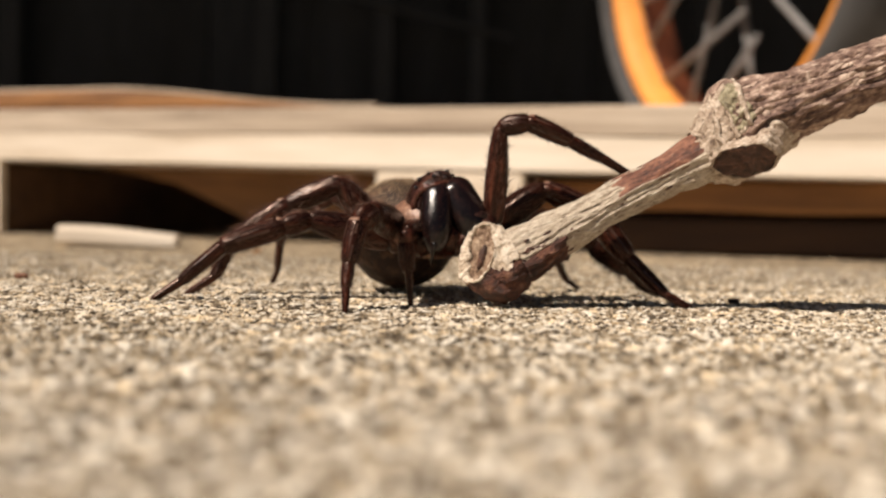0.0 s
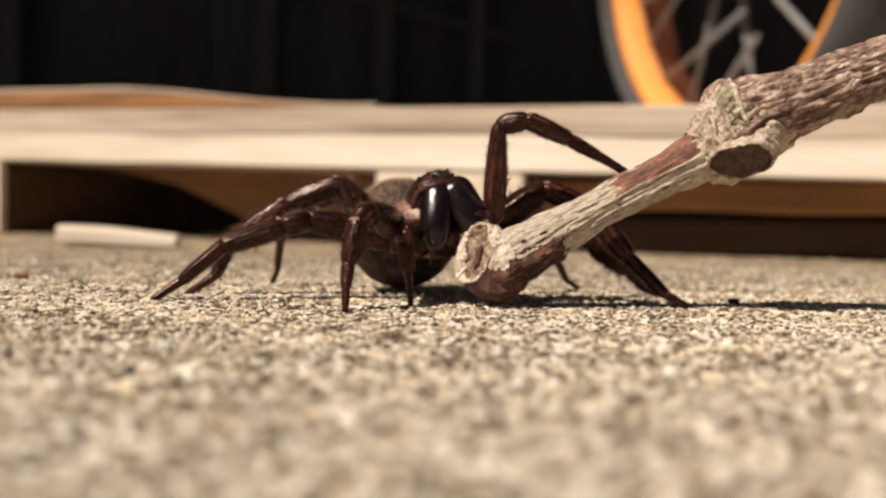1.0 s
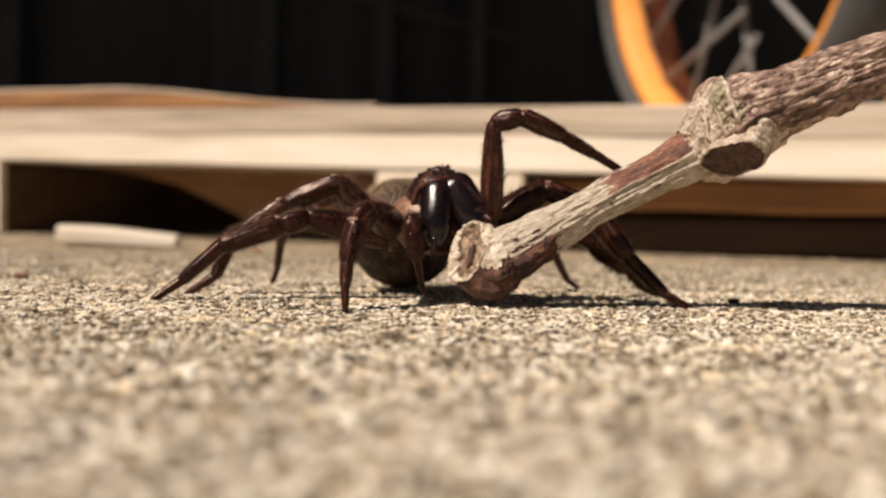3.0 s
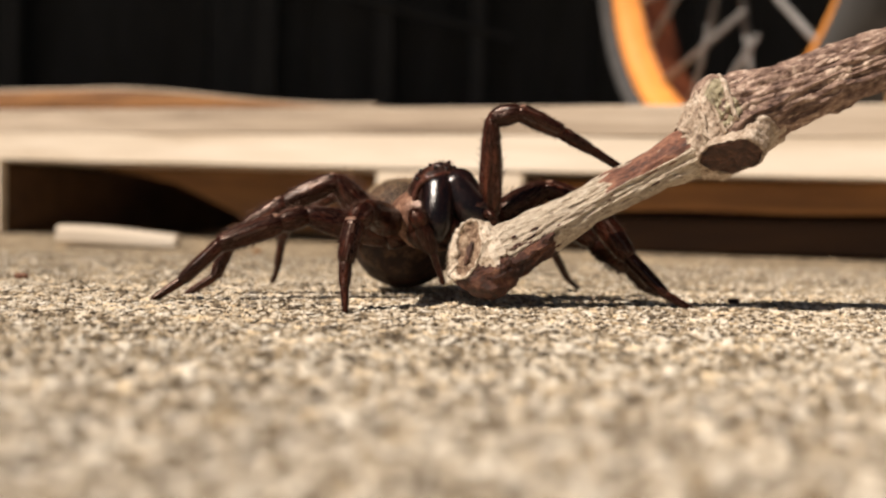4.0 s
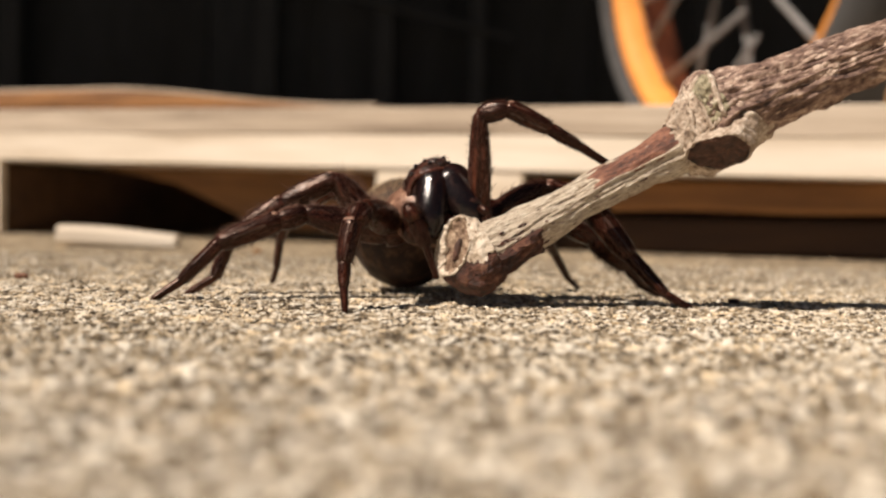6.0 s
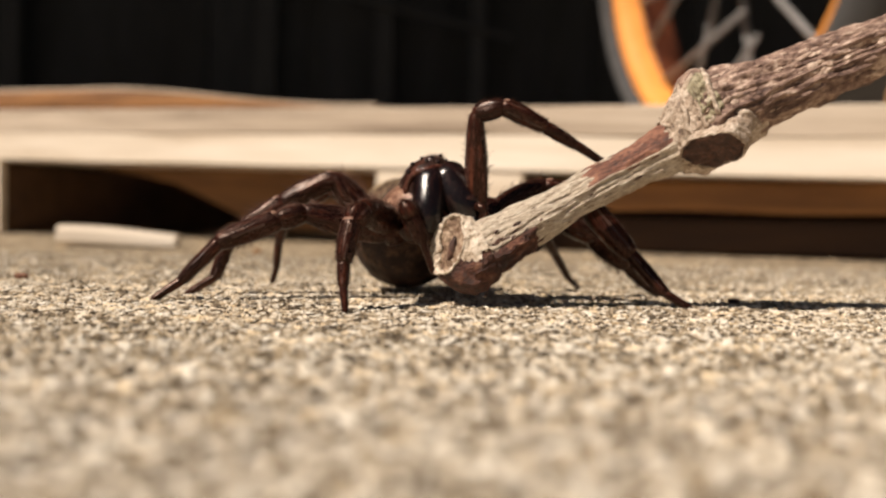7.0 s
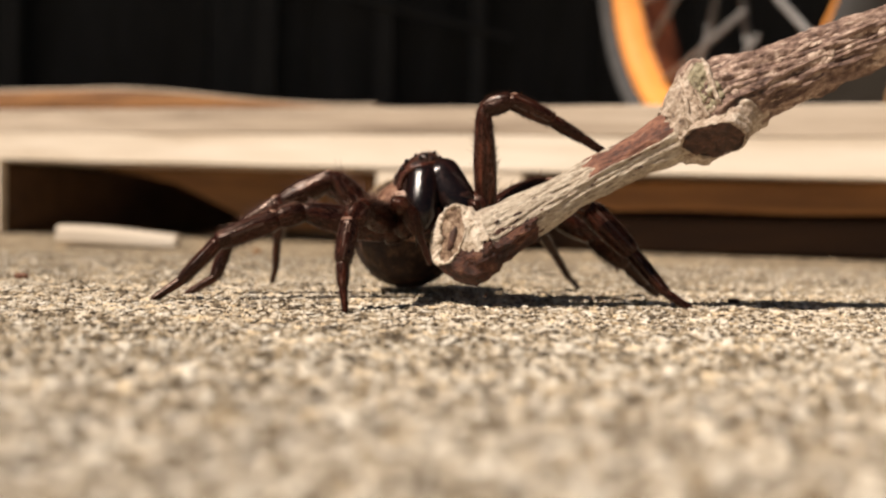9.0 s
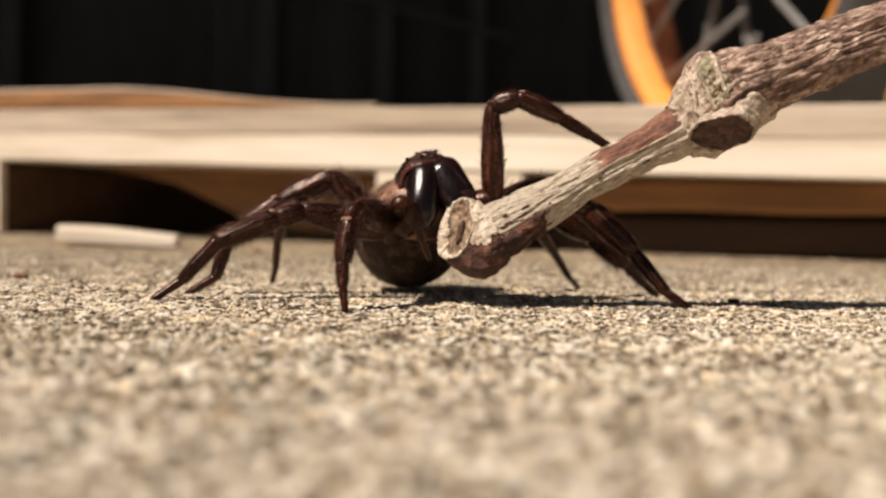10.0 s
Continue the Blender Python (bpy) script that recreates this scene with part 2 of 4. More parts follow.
def make_ground():
    xs = spaced([(-40, -2, 4), (-2, -0.25, 0.08), (-0.25, -0.07, 0.0012), (-0.07, 0.07, 0.00023), (0.07, 0.25, 0.0012), (0.25, 2, 0.08), (2, 40, 4)])
    ys = spaced([(-40, -1, 4), (-1, 0.0, 0.08), (0.0, 0.024, 0.002), (0.024, 0.072, 0.00045), (0.072, 0.135, 0.00023), (0.135, 0.20, 0.0006), (0.20, 0.45, 0.002), (0.5, 2, 0.08), (2, 60, 4)])
    x, y = np.meshgrid(xs, ys)
    z, grain, tint = np.zeros_like(x), np.zeros_like(x), np.zeros_like(x)
    fade = np.clip((0.245 - np.abs(x)) / 0.04, 0, 1) * np.clip((0.44 - y) / 0.06, 0, 1) * np.clip((y + 0.01) / 0.02, 0, 1)
    for size, high, seed in ((0.0008, 0.00026, 3), (0.0017, 0.00014, 7), (0.0046, 0.00009, 11)):
        d, e, own = cells(x + 5, y + 5, size, seed)
        dome = np.clip((e - d) * 2.0, 0, 1) ** 0.5
        z += high * (dome * (0.35 + 0.9 * own) - 0.5)
        grain += own * {3: 0.46, 7: 0.38, 11: 0.16}[seed]
        tint = own if seed == 7 else tint * 0.75 + own * 0.25
    near = np.clip((0.245 - np.abs(x)) / 0.04, 0, 1) * np.clip((0.44 - y) / 0.06, 0, 1) * np.clip((y - 0.002) / 0.02, 0, 1)
    grain, tint = 0.5 + (grain - 0.5) * near, 0.4 + (tint - 0.4) * near
    # grains get darker towards the pallet, along a wavy edge
    edge = np.clip((y - 0.098 + 0.012 * np.sin(x * 60) + 0.006 * np.sin(x * 171 + 2)) / 0.09, 0, 1)
    grain -= 0.22 * edge * edge * (3 - 2 * edge)
    rng = np.random.default_rng(5)
    z += rng.normal(0, 0.00003, z.shape)
    z = z * fade - 0.00024
    w, h = len(xs), len(ys)
    me = bpy.data.meshes.new("ground")
    me.vertices.add(w * h)
    me.vertices.foreach_set("co", np.stack([x, y, z], -1).astype(np.float32).ravel())
    idx = np.arange(w * h).reshape(h, w)
    quads = np.stack([idx[:-1, :-1], idx[:-1, 1:], idx[1:, 1:], idx[1:, :-1]], -1).reshape(-1, 4)
    me.loops.add(quads.size)
    me.loops.foreach_set("vertex_index", quads.astype(np.int32).ravel())
    me.polygons.add(len(quads))
    me.polygons.foreach_set("loop_start", np.arange(0, quads.size, 4, dtype=np.int32))
    me.update(calc_edges=True)
    me.polygons.foreach_set("use_smooth", np.ones(len(quads), dtype=bool))
    at = me.attributes.new("grain", "FLOAT", "POINT")
    at.data.foreach_set("value", grain.astype(np.float32).ravel())
    at = me.attributes.new("tint", "FLOAT", "POINT")
    at.data.foreach_set("value", tint.astype(np.float32).ravel())
    me.materials.append(CONCRETE)
    tagged(new("ground", me), "rough sandy concrete paving with coarse pale grains", "ground", kind="structure")


make_ground()


def make_grit():
    """Loose sand grains on the concrete, each a small faceted lump of its own shade."""
    rng = np.random.default_rng(9)
    seed = bmesh.new()
    bmesh.ops.create_icosphere(seed, subdivisions=1, radius=1.0)
    v0 = np.array([v.co[:] for v in seed.verts])
    f0 = np.array([[v.index for v in f.verts] for f in seed.faces])
    seed.free()
    n = 52000
    y = 0.026 + 0.20 * rng.random(n) ** 1.4
    x = (rng.random(n) - 0.5) * 2 * (y * 0.52 + 0.004)
    size = 0.00009 + 0.00026 * rng.random(n) ** 2.5 + 0.00030 * (rng.random(n) < 0.012)
    # a scatter of larger flat chips among them
    chips = rng.random(n) < 0.10 * (y < 0.12)
    size = np.where(chips, rng.uniform(0.00028, 0.00062, n), size)
    stretch = rng.uniform(0.6, 1.35, (n, 1, 3))
    stretch[chips, 0, 2] *= 0.45
    turn = rng.uniform(0, 6.283, n)
    pts = v0[None] * stretch * size[:, None, None] * rng.uniform(0.82, 1.18, (n, len(v0), 1))
    c, s = np.cos(turn)[:, None], np.sin(turn)[:, None]
    px, py = pts[..., 0] * c - pts[..., 1] * s, pts[..., 0] * s + pts[..., 1] * c
    verts = np.stack([px + x[:, None], py + y[:, None], pts[..., 2] * 0.55 + (size * 0.05)[:, None] - 0.00010], -1).reshape(-1, 3)
    faces = (f0[None] + np.arange(n)[:, None, None] * len(v0)).reshape(-1, 3)
    me = bpy.data.meshes.new("sand_grit")
    me.from_pydata(verts.tolist(), [], faces.tolist())
    at = me.attributes.new("grain", "FLOAT", "POINT")
    at.data.foreach_set("value", np.repeat(rng.random(n), len(v0)).astype(np.float32))
    me.materials.append(GRIT)
    tagged(new("sand_grit", me), "loose pale and dark sand grains on the concrete", "sand", kind="stuff")


make_grit()


# ---- dark wall behind; unseen roof and side walls added to shade it ----
def make_shed():
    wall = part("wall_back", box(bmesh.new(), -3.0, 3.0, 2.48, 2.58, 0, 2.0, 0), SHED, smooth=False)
    tagged(wall, "boarded back wall, near-black to hold its deep shade", "wall", kind="structure")
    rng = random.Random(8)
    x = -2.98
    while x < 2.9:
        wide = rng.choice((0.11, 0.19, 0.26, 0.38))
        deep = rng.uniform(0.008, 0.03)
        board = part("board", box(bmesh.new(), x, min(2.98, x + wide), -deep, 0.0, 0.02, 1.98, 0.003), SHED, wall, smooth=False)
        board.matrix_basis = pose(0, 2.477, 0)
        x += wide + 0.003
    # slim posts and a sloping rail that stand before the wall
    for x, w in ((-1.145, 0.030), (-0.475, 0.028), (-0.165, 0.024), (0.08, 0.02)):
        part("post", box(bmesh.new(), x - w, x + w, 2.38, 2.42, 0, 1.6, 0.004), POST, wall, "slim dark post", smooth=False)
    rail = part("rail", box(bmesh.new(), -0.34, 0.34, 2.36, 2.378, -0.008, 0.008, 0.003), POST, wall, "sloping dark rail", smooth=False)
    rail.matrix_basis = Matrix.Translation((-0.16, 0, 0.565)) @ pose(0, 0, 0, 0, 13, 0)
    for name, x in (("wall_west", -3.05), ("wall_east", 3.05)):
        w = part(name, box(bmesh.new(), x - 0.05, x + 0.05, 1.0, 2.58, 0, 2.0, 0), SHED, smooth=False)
        tagged(w, "unseen side wall added to shade the back wall", "wall", kind="structure")
    roof = part("shade_roof", box(bmesh.new(), -3.2, 3.2, 0.95, 2.7, 2.0, 2.06, 0.005), ROOFING, smooth=False)
    tagged(roof, "unseen dark roof added to shade the back wall", "roof", kind="structure")


make_shed()

# ---- timber pallet ----
DECK = Matrix.Translation((-0.20186, 0.41460, 0)) @ pose(0, 0, 0, 0, 0, -23.64)
SAG = pose(0, 0, 0, 0, 1.4, 0)


def plank(bm, x0, x1, y0, y1, z0, z1, wave=0.0006, bend=None, seed=0.0, steps=40, edge=0.0016, thin=0.0, thin_from=0.35):
    """A sawn board along x with slightly uneven, rounded edges."""
    loops = []
    r = min(edge, (z1 - z0) * 0.25)
    for i in range(steps + 1):
        x = x0 + (x1 - x0) * i / steps
        up = bend((x - x0) / (x1 - x0)) if bend else 0.0
        lp = []
        for y, z in ((y0 + r, z0), (y1 - r, z0), (y1, z0 + r), (y1, z1 - r), (y1 - r, z1), (y0 + r, z1), (y0, z1 - r), (y0, z0 + r)):
            z = z0 + (z - z0) * (1 - thin * max(0.0, (i / steps - thin_from) / (1 - thin_from)))
            k = noise.noise(Vector((x * 25, y * 8 + seed, z * 60 + seed))) * wave
            lp.append((x, y + k, z + up + k * 0.8))
        loops.append(lp)
    return rings(bm, loops)


def make_pallet():
    p = thing("pallet", DECK, "weathered pine pallet with thin boards on timber bearers", "pallet")
    tilt = SAG
    front = part("edge_board", plank(bmesh.new(), -0.16, 0.62, 0.0, 0.075, 0.0335, 0.0462, wave=0.0003, seed=3, edge=0.0004), PINE, p, smooth=False)
    front.matrix_basis = tilt
    for i in range(8):
        y = -0.0004 + i * 0.096
        b = part("deck_board", plank(bmesh.new(), -0.16 - 0.004 * (i % 3), 0.62 + 0.003 * (i % 2), y, y + 0.088, 0.0457, 0.0560, wave=0.0004, seed=11 + i, edge=0.0005), GREYPINE, p, smooth=False)
        b.matrix_basis = tilt
    for u0, u1 in ((-0.075, -0.0026), (0.192, 0.2495), (0.44, 0.50)):
        mid = 0.0333 - 0.0244 * (u0 + u1) / 2
        part("block", box(bmesh.new(), u0, u1, 0.001, 0.0055, 0.0, mid, 0.0012), PINE, p, "pale sawn end block", smooth=False)
        # same bearer behind its pale end, darkened in colour for the bay's shade
        part("bearer", box(bmesh.new(), u0 + 0.003, u1 - 0.001, 0.0055, 0.74, 0.0, mid - 0.001, 0.0015), DARKWOOD, p, "bearer under the deck, its shade put into dark colour", smooth=False)
    # brown boards hanging between the bearers
    bay = bmesh.new()
    loops = []
    for i in range(25):
        x = 0.018 + 0.173 * i / 24
        low = max(0.0325 - 0.17 * max(0.0, x - 0.02) - 0.22 * max(0.0, x - 0.065), 0.0042)
        loops.append([(x, 0.040, low), (x, 0.053, low), (x, 0.053, 0.0345 - 0.0244 * x), (x, 0.040, 0.0345 - 0.0244 * x)])
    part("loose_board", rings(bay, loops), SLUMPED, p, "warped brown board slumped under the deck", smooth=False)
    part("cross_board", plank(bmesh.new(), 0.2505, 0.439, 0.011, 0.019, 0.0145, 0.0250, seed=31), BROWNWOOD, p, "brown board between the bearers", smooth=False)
    # dark strip added on the ground to stand for shade under this bay
    part("shade_board", plank(bmesh.new(), 0.2500, 0.4395, 0.020, 0.034, 0.0, 0.0130, seed=33), BAYSHADE, p, "added dark board that stands for the bay's shade", smooth=False)
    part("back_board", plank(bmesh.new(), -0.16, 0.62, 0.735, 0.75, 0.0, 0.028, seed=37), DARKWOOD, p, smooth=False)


make_pallet()


def make_laths():
    """Two thin warped laths lying one on the other on the deck's front edge."""
    def rise(k):
        return 0.0060 * (0.5 + 0.5 * math.cos(math.pi * min(1.0, max(0.0, (k - 0.60) / 0.38))))

    low = part("lath", plank(bmesh.new(), -0.15, 0.172, 0.001, 0.052, 0.0, 0.0082, seed=55, thin=0.96, thin_from=0.66), BROWNWOOD, smooth=False)
    low.matrix_basis = DECK @ SAG @ pose(0, 0, 0.0561)
    tagged(low, "warped brown timber lath lying on the pallet deck", "lath")
    top = part("lath", plank(bmesh.new(), -0.15, 0.188, 0.004, 0.05, 0.0, 0.0013, seed=51, bend=lambda k: 1.30 * rise(k)), GREYPINE, smooth=False)
    top.matrix_basis = DECK @ SAG @ pose(0, 0, 0.0568)
    tagged(top, "thin warped pale lath on top of the brown one", "lath")


make_laths()


def make_offcut():
    ob = part("wood_offcut", plank(bmesh.new(), -0.0185, 0.0150, -0.006, 0.006, 0.0, 0.0056, seed=61, steps=20, thin=0.3), PINE, smooth=False)
    ob.matrix_basis = pose(-0.0945, 0.2705, 0.0, 0, 1.0, 8)
    tagged(ob, "small pale pine offcut lying on the concrete", "wood offcut")


make_offcut()


def make_peg():
    """A short rough upright standing on the deck, its identity as a peg assumed."""
    loops = []
    for i in range(9):
        k = i / 8
        loops.append([((0.0085 - 0.0012 * k) * (1 + 0.08 * noise.noise(Vector((a * 2, k * 3, 4)))) * math.cos(a) + 0.006 * k, (0.0075 - 0.001 * k) * math.sin(a), 0.056 * k) for a in (2 * math.pi * j / 14 for j in range(14))])
    ob = part("brown_upright", rings(bmesh.new(), loops), PEG, smooth=False)
    ob.matrix_basis = DECK @ SAG @ pose(0.3735, 0.257, 0.0558)
    tagged(ob, "short brown upright on the pallet, assumed a peg", "wooden peg")


make_peg()


def make_crumbs():
    """Three small bits of debris lying on the concrete."""
    for (x, y), size, mat, label, sort in (((0.03707, 0.11527), 0.0006, SCAR, "small dark soil crumb lying on the concrete", "soil crumb"),
                                           ((-0.06213, 0.13386), 0.0007, RUSSET, "small brown bark crumb lying on the concrete", "bark crumb"),
                                           ((-0.05124, 0.25032), 0.0009, BROWNWOOD, "tiny orange brown wood chip on the concrete", "wood chip")):
        bm = blob(bmesh.new(), (0, 0, 0), (size * 1.5, size, size * 0.6), 20, 12, lambda u: 1 + 0.35 * noise.noise(u * 2.2 + Vector((x * 900, 0, 0))) + 0.15 * noise.noise(u * 6))
        ob = part(sort.replace(" ", "_"), bm, mat)
        ob.matrix_basis = pose(x, y, size * 0.4, 0, 0, 35)
        tagged(ob, label, sort)


make_crumbs()


# ---- bicycle wheel standing on the pallet ----
def lathe(bm, profile, seg=96):
    loops = [[(r * math.cos(2 * math.pi * i / seg), r * math.sin(2 * math.pi * i / seg), h) for r, h in profile] for i in range(seg)]
    rows = [[bm.verts.new(q) for q in lp] for lp in loops]
    k = len(profile)
    for i in range(seg):
        a, b = rows[i], rows[(i + 1) % seg]
        for j in range(k):
            bm.faces.new((a[j], b[j], b[(j + 1) % k], a[(j + 1) % k]))
    return bm


def rod(bm, a, b, r, seg=8):
    a, b = Vector(a), Vector(b)
    q = (b - a).to_track_quat("Z", "Y").to_matrix()
    return rings(bm, [[p + q @ Vector((r * math.cos(2 * math.pi * i / seg), r * math.sin(2 * math.pi * i / seg), 0)) for i in range(seg)] for p in (a, b)])


def make_wheel():
    e, m, n = Vector((0.2518, -0.9678, 0.0)), Vector((-0.0458, -0.0119, 0.9989)), Vector((-0.9667, -0.2515, -0.0473))
    mat = Matrix((e, m, n)).transposed().to_4x4()
    w = thing("bicycle_wheel", Matrix.Translation(Vector((0.2228, 0.7719, 0.2795)) - n * 0.027) @ mat, "orange spoked bicycle wheel with grey tyre on the pallet", "bicycle wheel")
    prof = [(0.205 + 0.025 * max(0.0, math.cos(a)) + 0.004 * min(0.0, math.cos(a)), 0.0395 * math.sin(a)) for a in (2 * math.pi * i / 20 for i in range(20))]
    part("tyre", lathe(bmesh.new(), prof), RUBBER, w)
    part("rim", lathe(bmesh.new(), [(0.200, -0.028), (0.2005, 0.020), (0.1995, 0.027), (0.197, 0.0305), (0.193, 0.0312), (0.189, 0.0295), (0.1855, 0.0255), (0.1825, 0.019), (0.1802, 0.012), (0.1790, 0.008), (0.190, -0.028)]), ORANGE, w)
    # inner flank coloured darker than the rim to stand for its shade
    part("rim_well", lathe(bmesh.new(), [(0.1790, 0.0082), (0.1780, 0.0070), (0.1890, -0.0290), (0.1902, -0.0285)]), RIMSHADE, w, "inner rim in darker orange that holds its shade", smooth=False)
    part("hub", lathe(bmesh.new(), [(0.010, -0.04), (0.052, -0.034), (0.052, -0.030), (0.014, -0.026), (0.014, 0.026), (0.052, 0.030), (0.052, 0.034), (0.010, 0.04)], 32), STEEL, w)
    # spokes run from the wide hub flange, most of them slanting past the middle
    for deg, lean in ((-82, -1), (-51, -1), (-116, -1), (-151, -1), (-20, 1), (12, -1), (40, 1), (66, -1), (92, 1), (118, -1), (146, 1), (172, -1), (-167, 1)):
        a = radians(deg)
        h = a + lean * radians(68)
        part("spoke", rod(bmesh.new(), (0.050 * math.cos(h), 0.050 * math.sin(h), 0.022 * lean), (0.181 * math.cos(a), 0.181 * math.sin(a), 0.008), 0.0028), STEEL, w)
    # two grey rods across the spokes; their free ends are assumed
    for d0, x, y in ((-134, 0.018, -0.091), (-106, 0.036, -0.115)):
        part("slanting_rod", rod(bmesh.new(), (0.180 * math.cos(radians(d0)), 0.180 * math.sin(radians(d0)), 0.010), (x, y, 0.012), 0.0025), STEEL, w, "grey rod slanting across the spokes")


make_wheel()

# ---- the twig ----
TWIG_AT = Matrix.Translation((0.00435, 0.10504, 0.00370)) @ pose(0, 0, 0, 0, -28.3, 0)


def twig_axis(s):
    """Centre line and radius of the twig at s metres from its tip."""
    bend = max(0.0, s - 0.0320)
    step = min(1.0, max(0.0, (s - 0.0295) / 0.0045))
    flare = min(1.0, max(0.0, (0.0048 - s) / 0.0035))
    c = Vector((s, -0.10 * bend, -0.102 * bend + 0.0018 * step * step * (3 - 2 * step) - 0.0002 * min(1.0, max(0.0, 1 - s / 0.010)) ** 1.5 + 0.0010 * flare * flare * (3 - 2 * flare) + 0.0003 * math.exp(-((s - 0.019) / 0.008) ** 2) + 0.0005 * math.exp(-((s - 0.0303) / 0.0026) ** 2)))
    pts = ((-0.006, 2.9), (0.0050, 2.95), (0.008, 2.65), (0.016, 2.1), (0.023, 2.1), (0.0275, 2.75), (0.0300, 4.1), (0.0324, 4.75), (0.0355, 3.75), (0.040, 3.05), (0.049, 2.6), (0.06, 2.25), (0.09, 2.1))
    for (a, r), (b, q) in zip(pts, pts[1:]):
        if s <= b:
            k = (s - a) / (b - a)
            k = k * k * (3 - 2 * k)
            return c, (r + (q - r) * k) / 1000
    return c, pts[-1][1] / 1000


def twig_skin(s0, s1, steps, seg, rough, ridge, lift=0.0, span=(0, 360), mask=None, slant=0.0, seed=0.0, cap=(True, True)):
    """A stretch of bark round the axis; mask(k, a) in 0..1 raises or sinks it."""
    loops = []
    whole = span[1] - span[0] >= 360
    for i in range(steps + 1):
        k = i / steps
        lp = []
        for j in range(seg):
            a = radians(span[0] + (span[1] - span[0]) * j / (seg if whole else seg - 1))
            d = Vector((0, math.cos(a), math.sin(a)))
            start = s0 + slant * (0.5 - 0.5 * math.cos(a) + 0.32 * math.sin(a)) + (0.0006 * noise.noise(Vector((d.y * 3, d.z * 3, seed))) if slant else 0)
            s = start + (s1 - start) * k
            c, r = twig_axis(s)
            q = Vector((s * 220, d.y * 2.2, d.z * 2.2 + seed))
            g = noise.noise(Vector((s * 120, d.y * 5, d.z * 5 + seed))) + 0.7 * noise.noise(Vector((s * 330, d.y * 11, d.z * 11 + seed)))
            f = noise.noise(Vector((s * 900, d.y * 6, d.z * 6 + seed))) + 0.6 * noise.noise(Vector((s * 1700, d.y * 12, d.z * 12 + seed)))
            r += rough * noise.noise(q) + ridge * g + rough * 0.35 * f + lift * (mask(k, a) if mask else 1.0)
            lp.append(c + d * r)
        loops.append(lp)
    bm = bmesh.new()
    return rings(bm, loops, cap[0] and whole, cap[1] and whole, whole)


